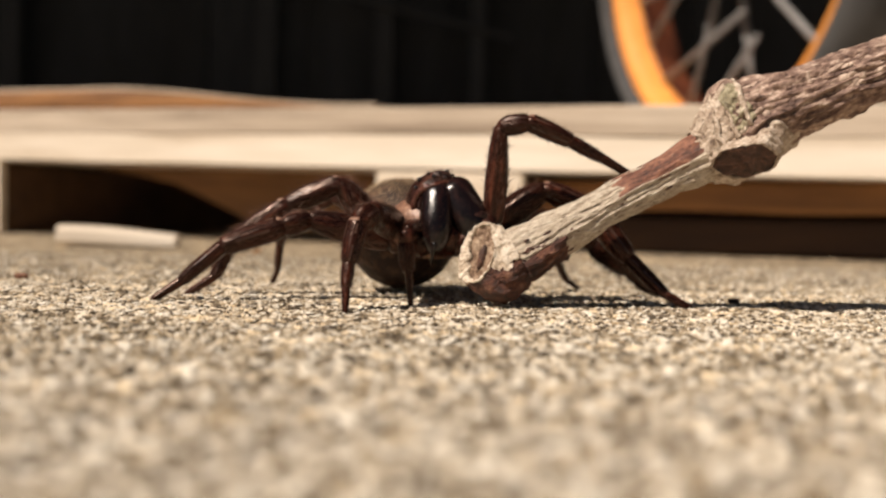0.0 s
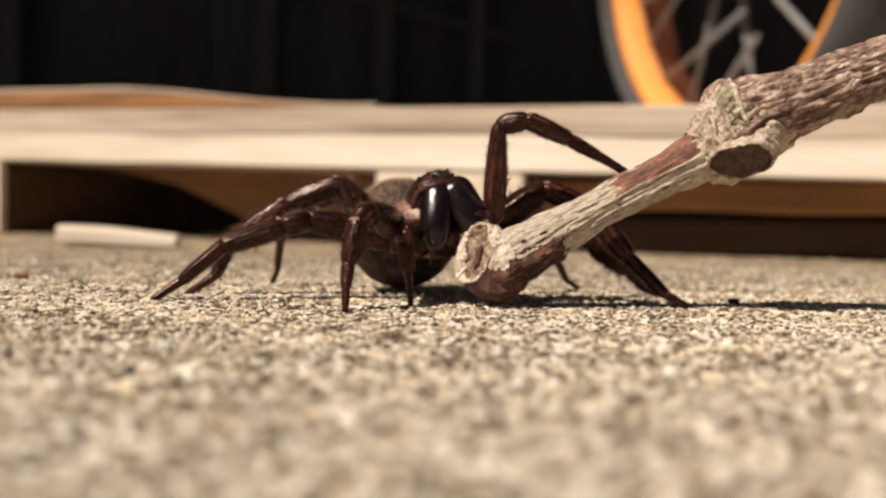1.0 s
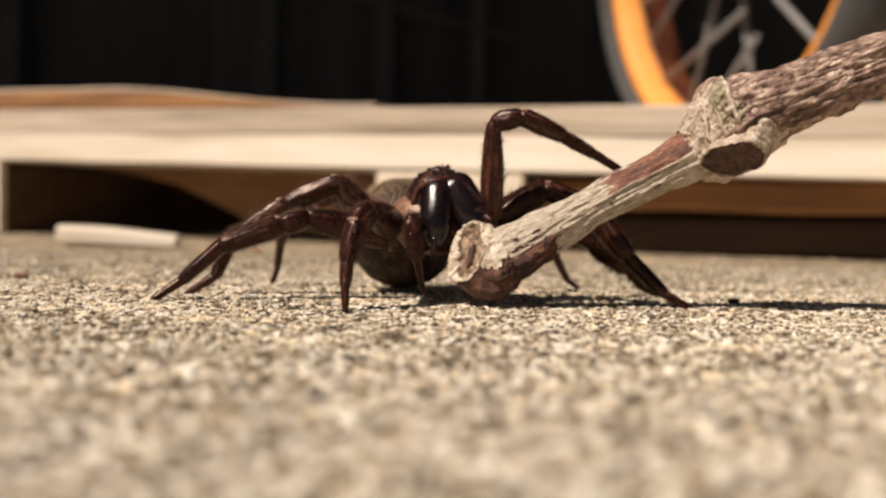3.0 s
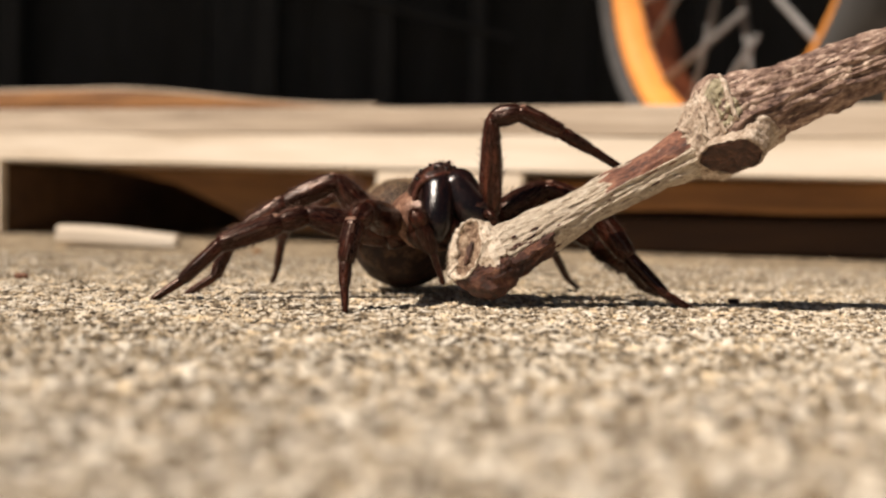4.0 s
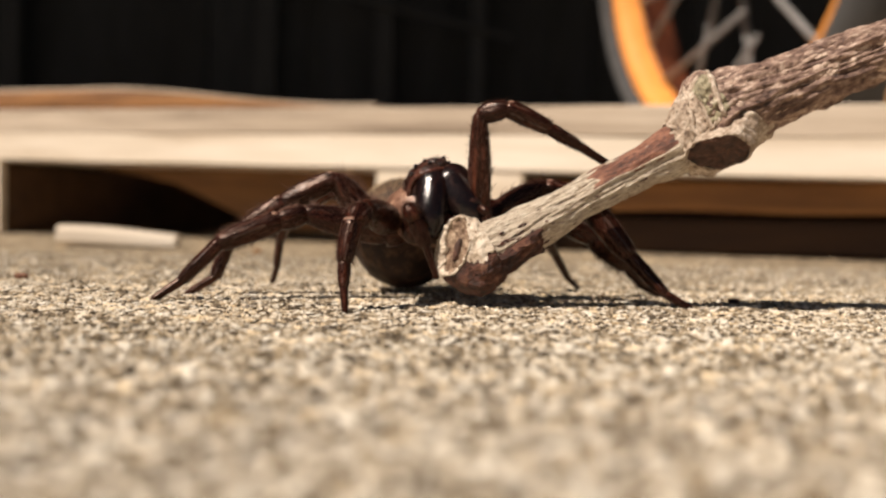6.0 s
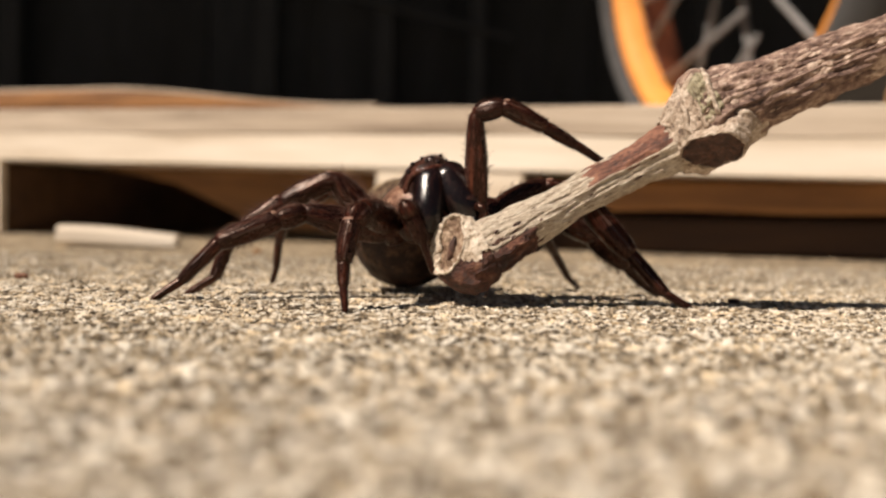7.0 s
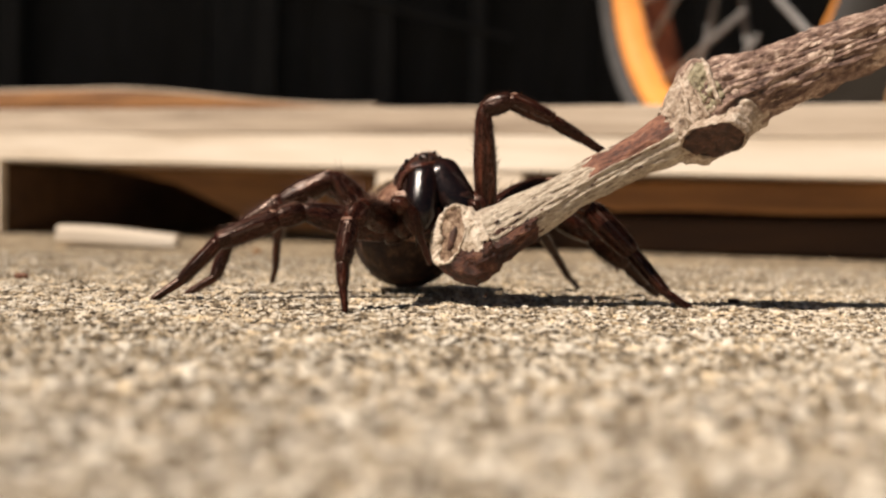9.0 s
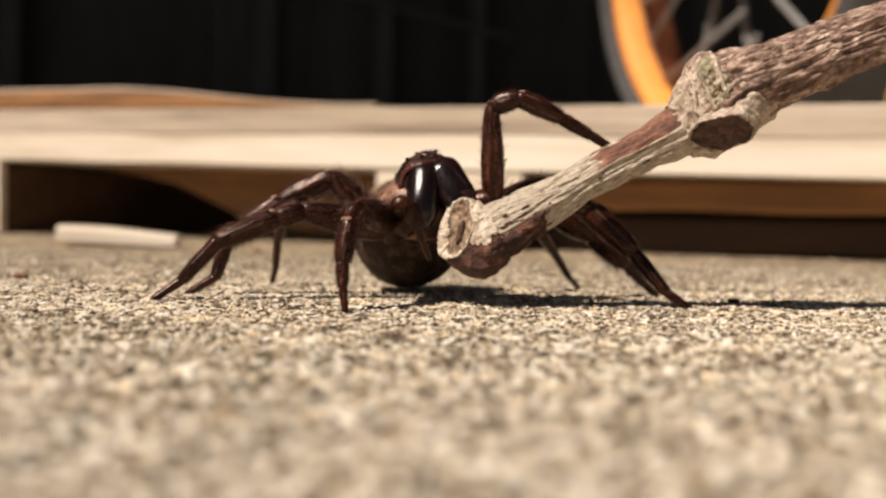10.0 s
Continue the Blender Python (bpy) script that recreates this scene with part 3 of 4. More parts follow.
def make_twig():
    t = thing("twig", TWIG_AT, "broken dry twig with pale wood, a knotty node and rough bark", "twig")
    part("bare_stem", twig_skin(0.0030, 0.0305, 250, 150, 0.00016, 0.00030, seed=1.0), BARE, t, "pale fibrous bare wood")
    # broken end: an oval face that looks along the twig and sideways, set in a flared collar
    mid, wide, tall = Vector((0.0007, -0.0010, 0.0022)), Vector((0.563, -0.770, -0.303)) * 0.0028, Vector((0.662, 0.0, 0.745)) * 0.0036
    facing = wide.cross(tall).normalized()
    if facing.x > 0:
        facing = -facing

    def oval(a, k):
        wob = 1 + 0.13 * noise.noise(Vector((math.cos(a) * 1.7, math.sin(a) * 1.7, 4))) + 0.05 * noise.noise(Vector((math.cos(a) * 6, math.sin(a) * 6, 5)))
        return mid + (wide * math.cos(a) + tall * math.sin(a)) * k * wob

    seg, steps = 120, 30
    grid = []
    for i in range(steps + 4):
        k = min(1.0, i / steps)
        row = []
        for j in range(seg):
            a = 2 * math.pi * j / seg
            d = Vector((0, -math.cos(a), math.sin(a)))
            c, r = twig_axis(0.0046)
            r = 0.0035 - 0.00032 * max(0, i - steps)
            p = oval(a, 1.0).lerp(c + d * r, k)
            low = max(0.0, -math.sin(a) + 0.15)
            p += Vector((0, d.y * 0.35, -1)) * 0.0021 * low * math.sin(math.pi * k ** 0.7)
            q = p * 1000
            p += d * (0.00024 * noise.noise(q * 0.7) + 0.00012 * noise.noise(q * 2.3) + 0.00022 * noise.noise(Vector((q.x * 0.6, q.y * 2.6, q.z * 2.6))) * min(1, k * 4))
            row.append(p)
        grid.append(row)
    collar, under = ([], []), ([], [])
    for verts, faces, lower in ((collar[0], collar[1], False), (under[0], under[1], True)):
        index = {}
        for i in range(len(grid) - 1):
            for j in range(seg):
                a = 2 * math.pi * (j + 0.5) / seg
                line = -0.10 + 0.25 * noise.noise(Vector((i * 0.13, j * 0.16, 7))) + 0.3 * (i / steps)
                if (math.sin(a) + 0.25 * math.cos(a) < line) != lower:
                    continue
                quad = []
                for u, v in ((i, j), (i, (j + 1) % seg), (i + 1, (j + 1) % seg), (i + 1, j)):
                    if (u, v) not in index:
                        index[u, v] = len(verts)
                        verts.append(grid[u][v])
                    quad.append(index[u, v])
                faces.append(quad)
    part("collar", (collar[0], [], collar[1]), RIMWOOD, t, "pale flared collar behind the broken end")
    part("rolled_bark", (under[0], [], under[1]), TORN, t, "red brown bark rolled under the broken end")
    loops = []
    for i in range(16):
        k = 1 - i / 15 * 0.97
        lp = []
        for j in range(96):
            p = oval(2 * math.pi * j / 96, k)
            q = p * 1000
            lp.append(p - facing * (0.0005 * (1 - k) ** 0.5 + (0.00035 * noise.noise(q * 1.1) + 0.00022 * noise.noise(Vector((q.x * 3, q.y * 3, q.z * 0.8))) if i else 0)))
        loops.append(lp)
    part("cut_end", rings(bmesh.new(), loops, False, True), PITH, t, "rough brown hollowed broken end")
    rim = bmesh.new()
    rows = []
    for j in range(160):
        a = 2 * math.pi * j / 160
        # the far lip is the broadest
        broad = 0.09 + 0.42 * max(0.0, -math.cos(a - radians(22))) ** 2 + 0.12 * noise.noise(Vector((math.cos(a) * 2.4, math.sin(a) * 2.4, 4))) + 0.06 * noise.noise(Vector((math.cos(a) * 10, math.sin(a) * 10, 4)))
        ragged = 0.00022 * noise.noise(Vector((math.cos(a) * 11, math.sin(a) * 11, 8)))
        row = []
        for u, h in ((-0.06, -0.9), (-0.07, 0.0), (0.04, 0.75), (0.3, 1.0), (0.65, 0.75), (0.95, 0.2), (1.1, -1.6), (0.5, -2.0)):
            p = oval(a, 1 - max(0.05, broad) * u)
            row.append(rim.verts.new(p + facing * (h * 0.00020 + ragged * (h > 0.1)) + facing * 0.00015 * noise.noise(p * 1300)))
        rows.append(row)
    for j in range(160):
        for k in range(8):
            rim.faces.new((rows[j][k], rows[(j + 1) % 160][k], rows[(j + 1) % 160][(k + 1) % 8], rows[j][(k + 1) % 8]))
    part("cut_rim", rim, RIMWOOD, t, "pale torn rim of wood round the broken end")
    crack = blob(bmesh.new(), (0, 0, 0), (0.00042, 0.00034, 0.00125), 20, 16, lambda u: 1 + 0.4 * noise.noise(u * 3) + 0.2 * noise.noise(u * 8))
    crack = part("pith_crack", crack, SCAR, t, "dark crack in the pith")
    turn = Matrix((wide.normalized(), facing, tall.normalized())).transposed().to_4x4()
    crack.data.transform(Matrix.Translation(mid + wide * 0.30 - tall * 0.12 - facing * 0.0001) @ turn)

    def edge(seed):
        def mask(k, a):
            side = min(1.0, min(k, 1 - k) * 7)
            n = noise.noise(Vector((k * 5, a * 2.5, seed))) * 0.9
            return max(-1.0, side * 1.3 - 0.5 + n)
        return mask

    def strip(seed, lo, hi):
        inner = edge(seed)

        def mask(k, a):
            g = (math.degrees(a) - lo) / (hi - lo)
            return min(inner(k, a), min(1.0, min(g, 1 - g) * 6) * 1.4 - 0.5 + 0.5 * noise.noise(Vector((k * 9, a * 4, seed + 4))))
        return mask

    part("bark_patch", twig_skin(0.0172, 0.0288, 90, 60, 0.0001, 0.0001, lift=0.00022, span=(70, 180), mask=strip(5.0, 70, 180), seed=1.0), RUSSET, t, "smooth russet bark left on the wood")
    part("torn_bark", twig_skin(0.0040, 0.0102, 80, 90, 0.00032, 0.0003, lift=0.0005, span=(180, 335), mask=strip(8.0, 180, 335), seed=2.0), TORN, t, "torn brown bark under the bare wood")
    flecks = bmesh.new()
    rk = random.Random(33)
    for _ in range(110):
        near = rk.random() < 0.75
        s = rk.gauss(0.0072, 0.0014) if near else rk.uniform(0.006, 0.024)
        a = radians(rk.gauss(210, 22) if near else rk.gauss(225, 30))
        c2, r2 = twig_axis(s)
        d = Vector((0, math.cos(a), math.sin(a)))
        turn = Vector((0, 0, 1)).rotation_difference(d).to_matrix().to_4x4() @ pose(0, 0, 0, 0, 0, rk.uniform(-9, 9))
        k = 0.00005 + (0.00014 if near else 0.00007) * rk.random() ** 2
        mm = Matrix.Translation(c2 + d * (r2 + 0.00004)) @ turn @ Matrix.Diagonal((k * rk.uniform(1.5, 5.0), k, k * 0.6, 1))
        made = bmesh.ops.create_icosphere(flecks, subdivisions=2, radius=1.0, matrix=mm)
        for v in made["verts"]:
            v.co += d * noise.noise(v.co * 2500) * 0.00015
    tagged(part("bark_fleck", flecks, TORN, t, "small brown flecks of bark on the bare wood"), kind="stuff")
    part("node", twig_skin(0.0276, 0.0328, 110, 130, 0.0004, 0.00046, lift=0.00035, seed=5.0), NODE, t, "pale greenish swollen node")
    part("bark_stem", twig_skin(0.0300, 0.088, 400, 170, 0.00046, 0.00064, lift=0.00042, slant=0.0012, seed=7.0), BARK, t, "furrowed grey brown bark")
    # stub of a lost side shoot under the node: pale cone, dark scar, ragged lip
    face, root = Vector((0.0305, -0.0046, -0.0019)), Vector((0.0346, -0.0008, -0.0006))
    out = Vector((-0.46, -0.60, -0.66)).normalized()
    u = out.cross(Vector((0, -0.7, 0.7))).normalized()
    v = out.cross(u)

    def stub_ring(k, r, seed):
        mid = root.lerp(face, k)
        lp = []
        for j in range(72):
            a = 2 * math.pi * j / 72
            w = 1 + 0.19 * noise.noise(Vector((math.cos(a) * 1.6, math.sin(a) * 1.6, k + seed))) + 0.09 * noise.noise(Vector((math.cos(a) * 5, math.sin(a) * 5, k * 3 + seed)))
            lp.append(mid + (u * math.cos(a) * 1.08 + v * math.sin(a) * 0.95) * r * w)
        return lp
    cone = [stub_ring(k / 20, 0.0037 - 0.0008 * (k / 20) ** 0.8 + 0.0002 * math.sin(k * 1.3), 3.0) for k in range(19)]
    part("stub", rings(bmesh.new(), cone), NODE, t, "pale stub of a lost side shoot")
    lip = [stub_ring(k, r, 3.0) for k, r in ((0.84, 0.0030), (0.95, 0.00308), (1.02, 0.00305), (1.04, 0.00292), (1.02, 0.0028), (0.94, 0.0027))]
    part("scar_lip", rings(bmesh.new(), lip, False, False), NODE, t, "pale raised lip round the scar")
    scar = [[q + out * (0.0006 * noise.noise(q * 700) + 0.0003 * noise.noise(q * 2200)) for q in stub_ring(k, r, 3.0)] for k, r in ((0.94, 0.0029), (1.02, 0.0028), (1.06, 0.0023), (1.03, 0.0015), (1.05, 0.0009), (1.04, 0.0003))]
    part("bud_scar", rings(bmesh.new(), scar), SCAR, t, "dark brown bud scar")
    # thick peeling edges of bark that ring the node
    for seed, width, path in ((1, 0.00050, ((0.0346, 70), (0.0342, 100), (0.0334, 130), (0.0327, 158), (0.0324, 178), (0.0326, 190))),
                              (2, 0.00042, ((0.0325, 85), (0.0308, 112), (0.0298, 140), (0.0292, 165), (0.0293, 185), (0.0294, 200))),
                              (3, 0.00036, ((0.0318, 120), (0.0310, 150), (0.0308, 178), (0.0306, 188), (0.0304, 194)))):
        loops = []
        for i in range(41):
            k = i / 40 * (len(path) - 1)
            n0 = min(int(k), len(path) - 2)
            f = k - n0
            f = f * f * (3 - 2 * f)
            s = path[n0][0] + (path[n0 + 1][0] - path[n0][0]) * f + 0.00018 * noise.noise(Vector((i * 0.35, seed, 0)))
            a = radians(path[n0][1] + (path[n0 + 1][1] - path[n0][1]) * (k - n0))
            c2, r2 = twig_axis(s)
            d = Vector((0, math.cos(a), math.sin(a)))
            g = width * math.sin(math.pi * (0.03 + 0.94 * i / 40)) ** 0.8 * (1 + 0.45 * noise.noise(Vector((i * 0.12, seed * 3, 5))))
            base = c2 + d * (r2 + 0.00045 + 0.0003 * noise.noise(Vector((i * 0.15, seed, 8))))
            loops.append([base + d * g * 1.15 * math.sin(b) + Vector((1, 0, 0)) * g * 0.75 * math.cos(b) + d * 0.00012 * noise.noise(Vector((i * 0.5, b, seed))) for b in (2 * math.pi * j / 12 for j in range(12))])
        part("bark_flap", rings(bmesh.new(), loops), NODE, t, "pale curled edge of peeling bark")
    flakes = bmesh.new()
    rf = random.Random(21)
    for _ in range(12):
        s, a = rf.uniform(0.0276, 0.0322), radians(rf.uniform(80, 205))
        c2, r2 = twig_axis(s)
        d = Vector((0, math.cos(a), math.sin(a)))
        turn = Vector((0, 0, 1)).rotation_difference(d).to_matrix().to_4x4() @ pose(0, 0, 0, rf.uniform(-25, 25), rf.uniform(-35, 10), rf.uniform(40, 140))
        size = rf.uniform(0.5, 1.2)
        mm = Matrix.Translation(c2 + d * (r2 + 0.00012)) @ turn @ Matrix.Diagonal((0.0011 * size, 0.00034 * size, 0.00020 * size, 1))
        made = bmesh.ops.create_icosphere(flakes, subdivisions=2, radius=1.0, matrix=mm)
        for v in made["verts"]:
            v.co += d * noise.noise(v.co * 1500) * 0.00022
    tagged(part("bark_shred", flakes, NODE, t, "pale peeling shreds of bark round the node"), kind="stuff")
    part("lichen_patch", twig_skin(0.0308, 0.0338, 60, 60, 0.0005, 0.0006, lift=0.00075, span=(115, 185), mask=strip(3.0, 115, 185), seed=5.0), LICHEN, t, "greenish patch on the node")
    # warts on the bark
    rng = random.Random(4)
    warts = bmesh.new()
    for _ in range(760):
        s = rng.uniform(0.0335, 0.064)
        a = radians(rng.uniform(50, 310))
        c, r = twig_axis(s)
        d = Vector((0, math.cos(a), math.sin(a)))
        k = 0.00012 + 0.00040 * rng.random() ** 2
        turn = Vector((0, 0, 1)).rotation_difference(d).to_matrix().to_4x4()
        mm = Matrix.Translation(c + d * (r + rng.uniform(-0.0001, 0.00012))) @ turn @ Matrix.Diagonal((k * rng.uniform(1.0, 3.2), k * rng.uniform(0.7, 1.2), k * 0.6, 1))
        made = bmesh.ops.create_icosphere(warts, subdivisions=2, radius=1.0, matrix=mm)
        for v in made["verts"]:
            v.co += Vector((noise.noise(v.co * 3000), noise.noise(v.co * 3100 + d), noise.noise(v.co * 2900 - d))) * k * 0.35
    tagged(part("wart", warts, WART, t, "small pale corky warts"), kind="stuff")
    # the twig is four hundredths thicker and longer than the plan above
    for child in t.children:
        child.data.transform(Matrix.Scale(1.04, 4))
    return t


twig = make_twig()

# ---- the spider ----
# joints of each leg and feeler, from the body to the claw, in metres
LEGS = {
    'left_first': [(-0.00591, 0.11200, 0.00882), (-0.00779, 0.10000, 0.01053), (-0.00925, 0.09850, 0.00945), (-0.01005, 0.09700, 0.00502), (-0.01019, 0.09600, 0.00250), (-0.01012, 0.09510, -0.00010)],
    'left_second': [(-0.00658, 0.11200, 0.00741), (-0.01607, 0.10900, 0.00958), (-0.01913, 0.10800, 0.00857), (-0.02567, 0.10600, 0.00620), (-0.03015, 0.10500, 0.00214), (-0.03314, 0.10400, -0.00000)],
    'left_third': [(-0.00875, 0.11650, 0.00859), (-0.01310, 0.11500, 0.01422), (-0.01984, 0.11500, 0.01123), (-0.02655, 0.11400, 0.00639), (-0.02837, 0.11300, 0.00215), (-0.03165, 0.11250, 0.00000)],
    'left_fourth': [(-0.00697, 0.11800, 0.00949), (-0.01509, 0.12400, 0.01241), (-0.02205, 0.12800, 0.00950), (-0.02349, 0.13100, 0.00605), (-0.02411, 0.13250, 0.00204), (-0.02500, 0.13300, 0.00009)],
    'right_first': [(0.00597, 0.10800, 0.00977), (0.00640, 0.10600, 0.02068), (0.00956, 0.10550, 0.02134), (0.01459, 0.10600, 0.01928), (0.01836, 0.10700, 0.01746), (0.02234, 0.10800, 0.01540)],
    'right_second': [(0.00662, 0.11200, 0.00957), (0.01223, 0.11200, 0.01386), (0.01806, 0.11200, 0.01141), (0.02234, 0.11000, 0.00586), (0.02668, 0.10850, 0.00148), (0.02950, 0.10750, -0.00013)],
    'right_third': [(0.00645, 0.11500, 0.00920), (0.01489, 0.11800, 0.00995), (0.01968, 0.11900, 0.00702), (0.02467, 0.12200, 0.00378), (0.02783, 0.12500, 0.00111), (0.03032, 0.12680, -0.00007)],
    'right_fourth': [(0.00477, 0.11800, 0.00952), (0.01116, 0.12400, 0.01041), (0.01437, 0.12800, 0.00771), (0.01637, 0.13200, 0.00473), (0.01850, 0.13550, 0.00125), (0.02070, 0.13700, -0.00017)],
    'palp_left': [(-0.00318, 0.10950, 0.00876), (-0.00405, 0.10400, 0.00852), (-0.00429, 0.10400, 0.00709), (-0.00396, 0.10400, 0.00386), (-0.00355, 0.10370, -0.00000)],
    'palp_right': [(0.00363, 0.11000, 0.00917), (0.00507, 0.10580, 0.00962), (0.00574, 0.10580, 0.00897), (0.00540, 0.10620, 0.00751), (0.00453, 0.10660, 0.00549)],
}
# the same joints when the body has risen half way, and at its highest
HALF_RISEN = {
    'right_second': [(0.00660, 0.11200, 0.01027), (0.01209, 0.11200, 0.01386), (0.01841, 0.11200, 0.01142), (0.02254, 0.11000, 0.00587), (0.02675, 0.10850, 0.00148), (0.02950, 0.10750, -0.00013)],
    'right_third': [(0.00643, 0.11500, 0.00992), (0.01466, 0.11800, 0.01024), (0.01906, 0.11900, 0.00797), (0.02442, 0.12200, 0.00446), (0.02744, 0.12500, 0.00134), (0.03032, 0.12680, -0.00007)],
    'right_fourth': [(0.00476, 0.11800, 0.00989), (0.01099, 0.12400, 0.01118), (0.01394, 0.12800, 0.00914), (0.01576, 0.13200, 0.00636), (0.01832, 0.13550, 0.00133), (0.02070, 0.13700, -0.00017)],
}
RISEN = {
    'left_first': [(-0.00648, 0.11200, 0.00964), (-0.00874, 0.10000, 0.01145), (-0.01024, 0.09850, 0.01016), (-0.01086, 0.09700, 0.00621), (-0.01062, 0.09600, 0.00280), (-0.01012, 0.09510, -0.00010)],
    'left_second': [(-0.00730, 0.11200, 0.00858), (-0.01663, 0.10900, 0.01051), (-0.02002, 0.10800, 0.00949), (-0.02627, 0.10600, 0.00658), (-0.03041, 0.10500, 0.00207), (-0.03314, 0.10400, -0.00000)],
    'left_third': [(-0.00935, 0.11650, 0.00973), (-0.01361, 0.11500, 0.01478), (-0.02021, 0.11500, 0.01193), (-0.02698, 0.11400, 0.00674), (-0.02823, 0.11300, 0.00215), (-0.03165, 0.11250, 0.00000)],
    'right_second': [(0.00624, 0.11200, 0.01095), (0.01172, 0.11200, 0.01448), (0.01743, 0.11200, 0.01181), (0.02315, 0.11000, 0.00629), (0.02674, 0.10850, 0.00182), (0.02950, 0.10750, -0.00013)],
    'right_third': [(0.00620, 0.11500, 0.01063), (0.01573, 0.11800, 0.01158), (0.02023, 0.11900, 0.00873), (0.02439, 0.12200, 0.00537), (0.02640, 0.12500, 0.00210), (0.03008, 0.12680, -0.00016)],
    'right_fourth': [(0.00460, 0.11800, 0.01062), (0.01050, 0.12400, 0.01217), (0.01327, 0.12800, 0.01056), (0.01498, 0.13200, 0.00807), (0.01789, 0.13550, 0.00166), (0.02061, 0.13700, -0.00008)],
}
# seconds, sideways and upward shift of the head in millimetres
HEAD = [(0, 0.00, 0.00), (0.5, -0.00, 0.07), (1, -0.00, 0.07), (1.5, -0.00, 0.20), (2, -0.00, 0.20), (2.5, -0.01, 0.27), (4, 0.24, 1.00), (4.5, 0.18, 1.06), (5, -0.03, 1.33), (5.5, -0.23, 1.39), (7, -0.77, 1.77), (7.5, -0.84, 1.90), (8, -0.84, 1.97), (8.5, -1.31, 2.09), (9, -1.50, 2.09), (9.5, -1.57, 2.09), (10, -1.38, 2.29)]
# seconds, sideways and upward shift of the twig's tip in millimetres, turn in degrees
TWIG = [(0, 0.00, 0.00, 0.00), (0.5, -0.13, -0.00, 0.03), (1, -0.38, -0.01, -0.00), (1.5, -0.63, -0.01, 0.07), (2, -0.82, -0.02, 0.10), (2.5, -1.07, -0.02, 0.13), (4, -1.39, 0.35, 0.27), (4.5, -1.83, 0.34, 0.30), (5, -2.27, 0.33, 0.44), (5.5, -2.40, 0.64, 0.27), (7, -3.29, 0.87, 0.41), (7.5, -3.36, 1.19, 0.37), (8, -3.24, 1.57, 0.36), (8.5, -3.31, 1.94, 0.39), (9, -3.25, 1.94, 0.41), (9.5, -3.13, 2.26, 0.47), (10, -2.38, 2.65, 0.55)]

ROOT = Matrix.Translation((0.0, 0.112, 0.0))
spider = thing("spider", ROOT, "dark reddish brown trapdoor spider rearing against the twig", "spider")
NAMES = ("femur", "patella", "tibia", "metatarsus", "tarsus")


def profile(kind, k):
    """Girth along a segment, k from 0 to 1."""
    if kind == "femur":
        return 0.72 + 0.38 * math.sin(math.pi * min(1, k * 0.9 + 0.12)) - 0.12 * k
    if kind == "patella":
        return 0.82 + 0.25 * math.sin(math.pi * k)
    if kind == "tibia":
        return 0.86 + 0.2 * math.sin(math.pi * (k * 0.8 + 0.15)) - 0.16 * k
    if kind == "metatarsus":
        return 0.95 - 0.22 * k + 0.08 * math.sin(math.pi * k)
    return 0.95 - 0.28 * k


def segment(kind, length, r, rng, hairs, last=False, fine=False, shaggy=1.0):
    """One segment along its own z axis: rounded joints, lengthwise ribs, bald stripes and bristles."""
    bm = bmesh.new()
    loops = []
    steps, seg = 26, 30
    phase = rng.uniform(0, 6.28)
    for i in range(steps + 1):
        k = i / steps
        g = profile(kind, k)
        end = min(k, 1 - k) * length / (r * 0.8)
        if end < 1:
            g *= 0.42 + 0.58 * math.sqrt(max(0.0, 1 - (1 - end) ** 2))
        z = k * (length + r * 0.7) - r * 0.35
        lp = []
        for j in range(seg):
            a = 2 * math.pi * j / seg
            w = 1 + 0.045 * math.cos(5 * a + phase) + 0.06 * noise.noise(Vector((math.cos(a) * 2, math.sin(a) * 2, k * 4 + length * 3000))) + 0.03 * noise.noise(Vector((math.cos(a) * 4, math.sin(a) * 4, k * 14 + length * 3000)))
            lp.append((r * g * w * math.cos(a) * 0.94, r * g * w * math.sin(a), z))
        loops.append(lp)
    rings(bm, loops)
    bm.faces.ensure_lookup_table()
    bald = [int(phase * 4) % 6 + q * 6 + rng.choice((0, 0, 1)) for q in range(3)]
    for n, f in enumerate(bm.faces):
        i, j = n // seg, n % seg
        k = i / steps
        if len(f.verts) > 4:
            continue
        if kind in ("patella", "tibia") and not fine and k < 0.10 and 3 < j < 11:
            f.material_index = 2
        elif kind in ("tibia", "metatarsus", "patella") and not fine and j in bald and 0.12 < k < 0.9 and noise.noise(Vector((j * 1.7, k * 5, phase))) > -0.05:
            f.material_index = 3
    for _ in range(hairs):
        k, a = rng.uniform(0.05, 0.98), rng.uniform(0, 2 * math.pi)
        d = Vector((math.cos(a), math.sin(a), 0))
        bristle(bm, d * r * profile(kind, k) * 0.9 + Vector((0, 0, k * length)), d + Vector((0, 0, rng.uniform(0.5, 2.2))), rng.uniform(0.3, 1.0) ** 1.5 * r * 1.05 * shaggy, r * 0.022)
    if last:
        for sx in (-1, 1):
            bristle(bm, Vector((sx * r * 0.2, 0, length * 0.97)), Vector((sx * 0.3, 0.5, 1)), r * 1.0, r * 0.16)
    return bm


def aim(p0, p1, rest_dir, rest_q):
    """Pose of a segment between two joints, turned as little as possible from its rest."""
    d = (p1 - p0).normalized()
    q = rest_dir.rotation_difference(d) @ rest_q
    return Matrix.LocRotScale(p0, q, None)


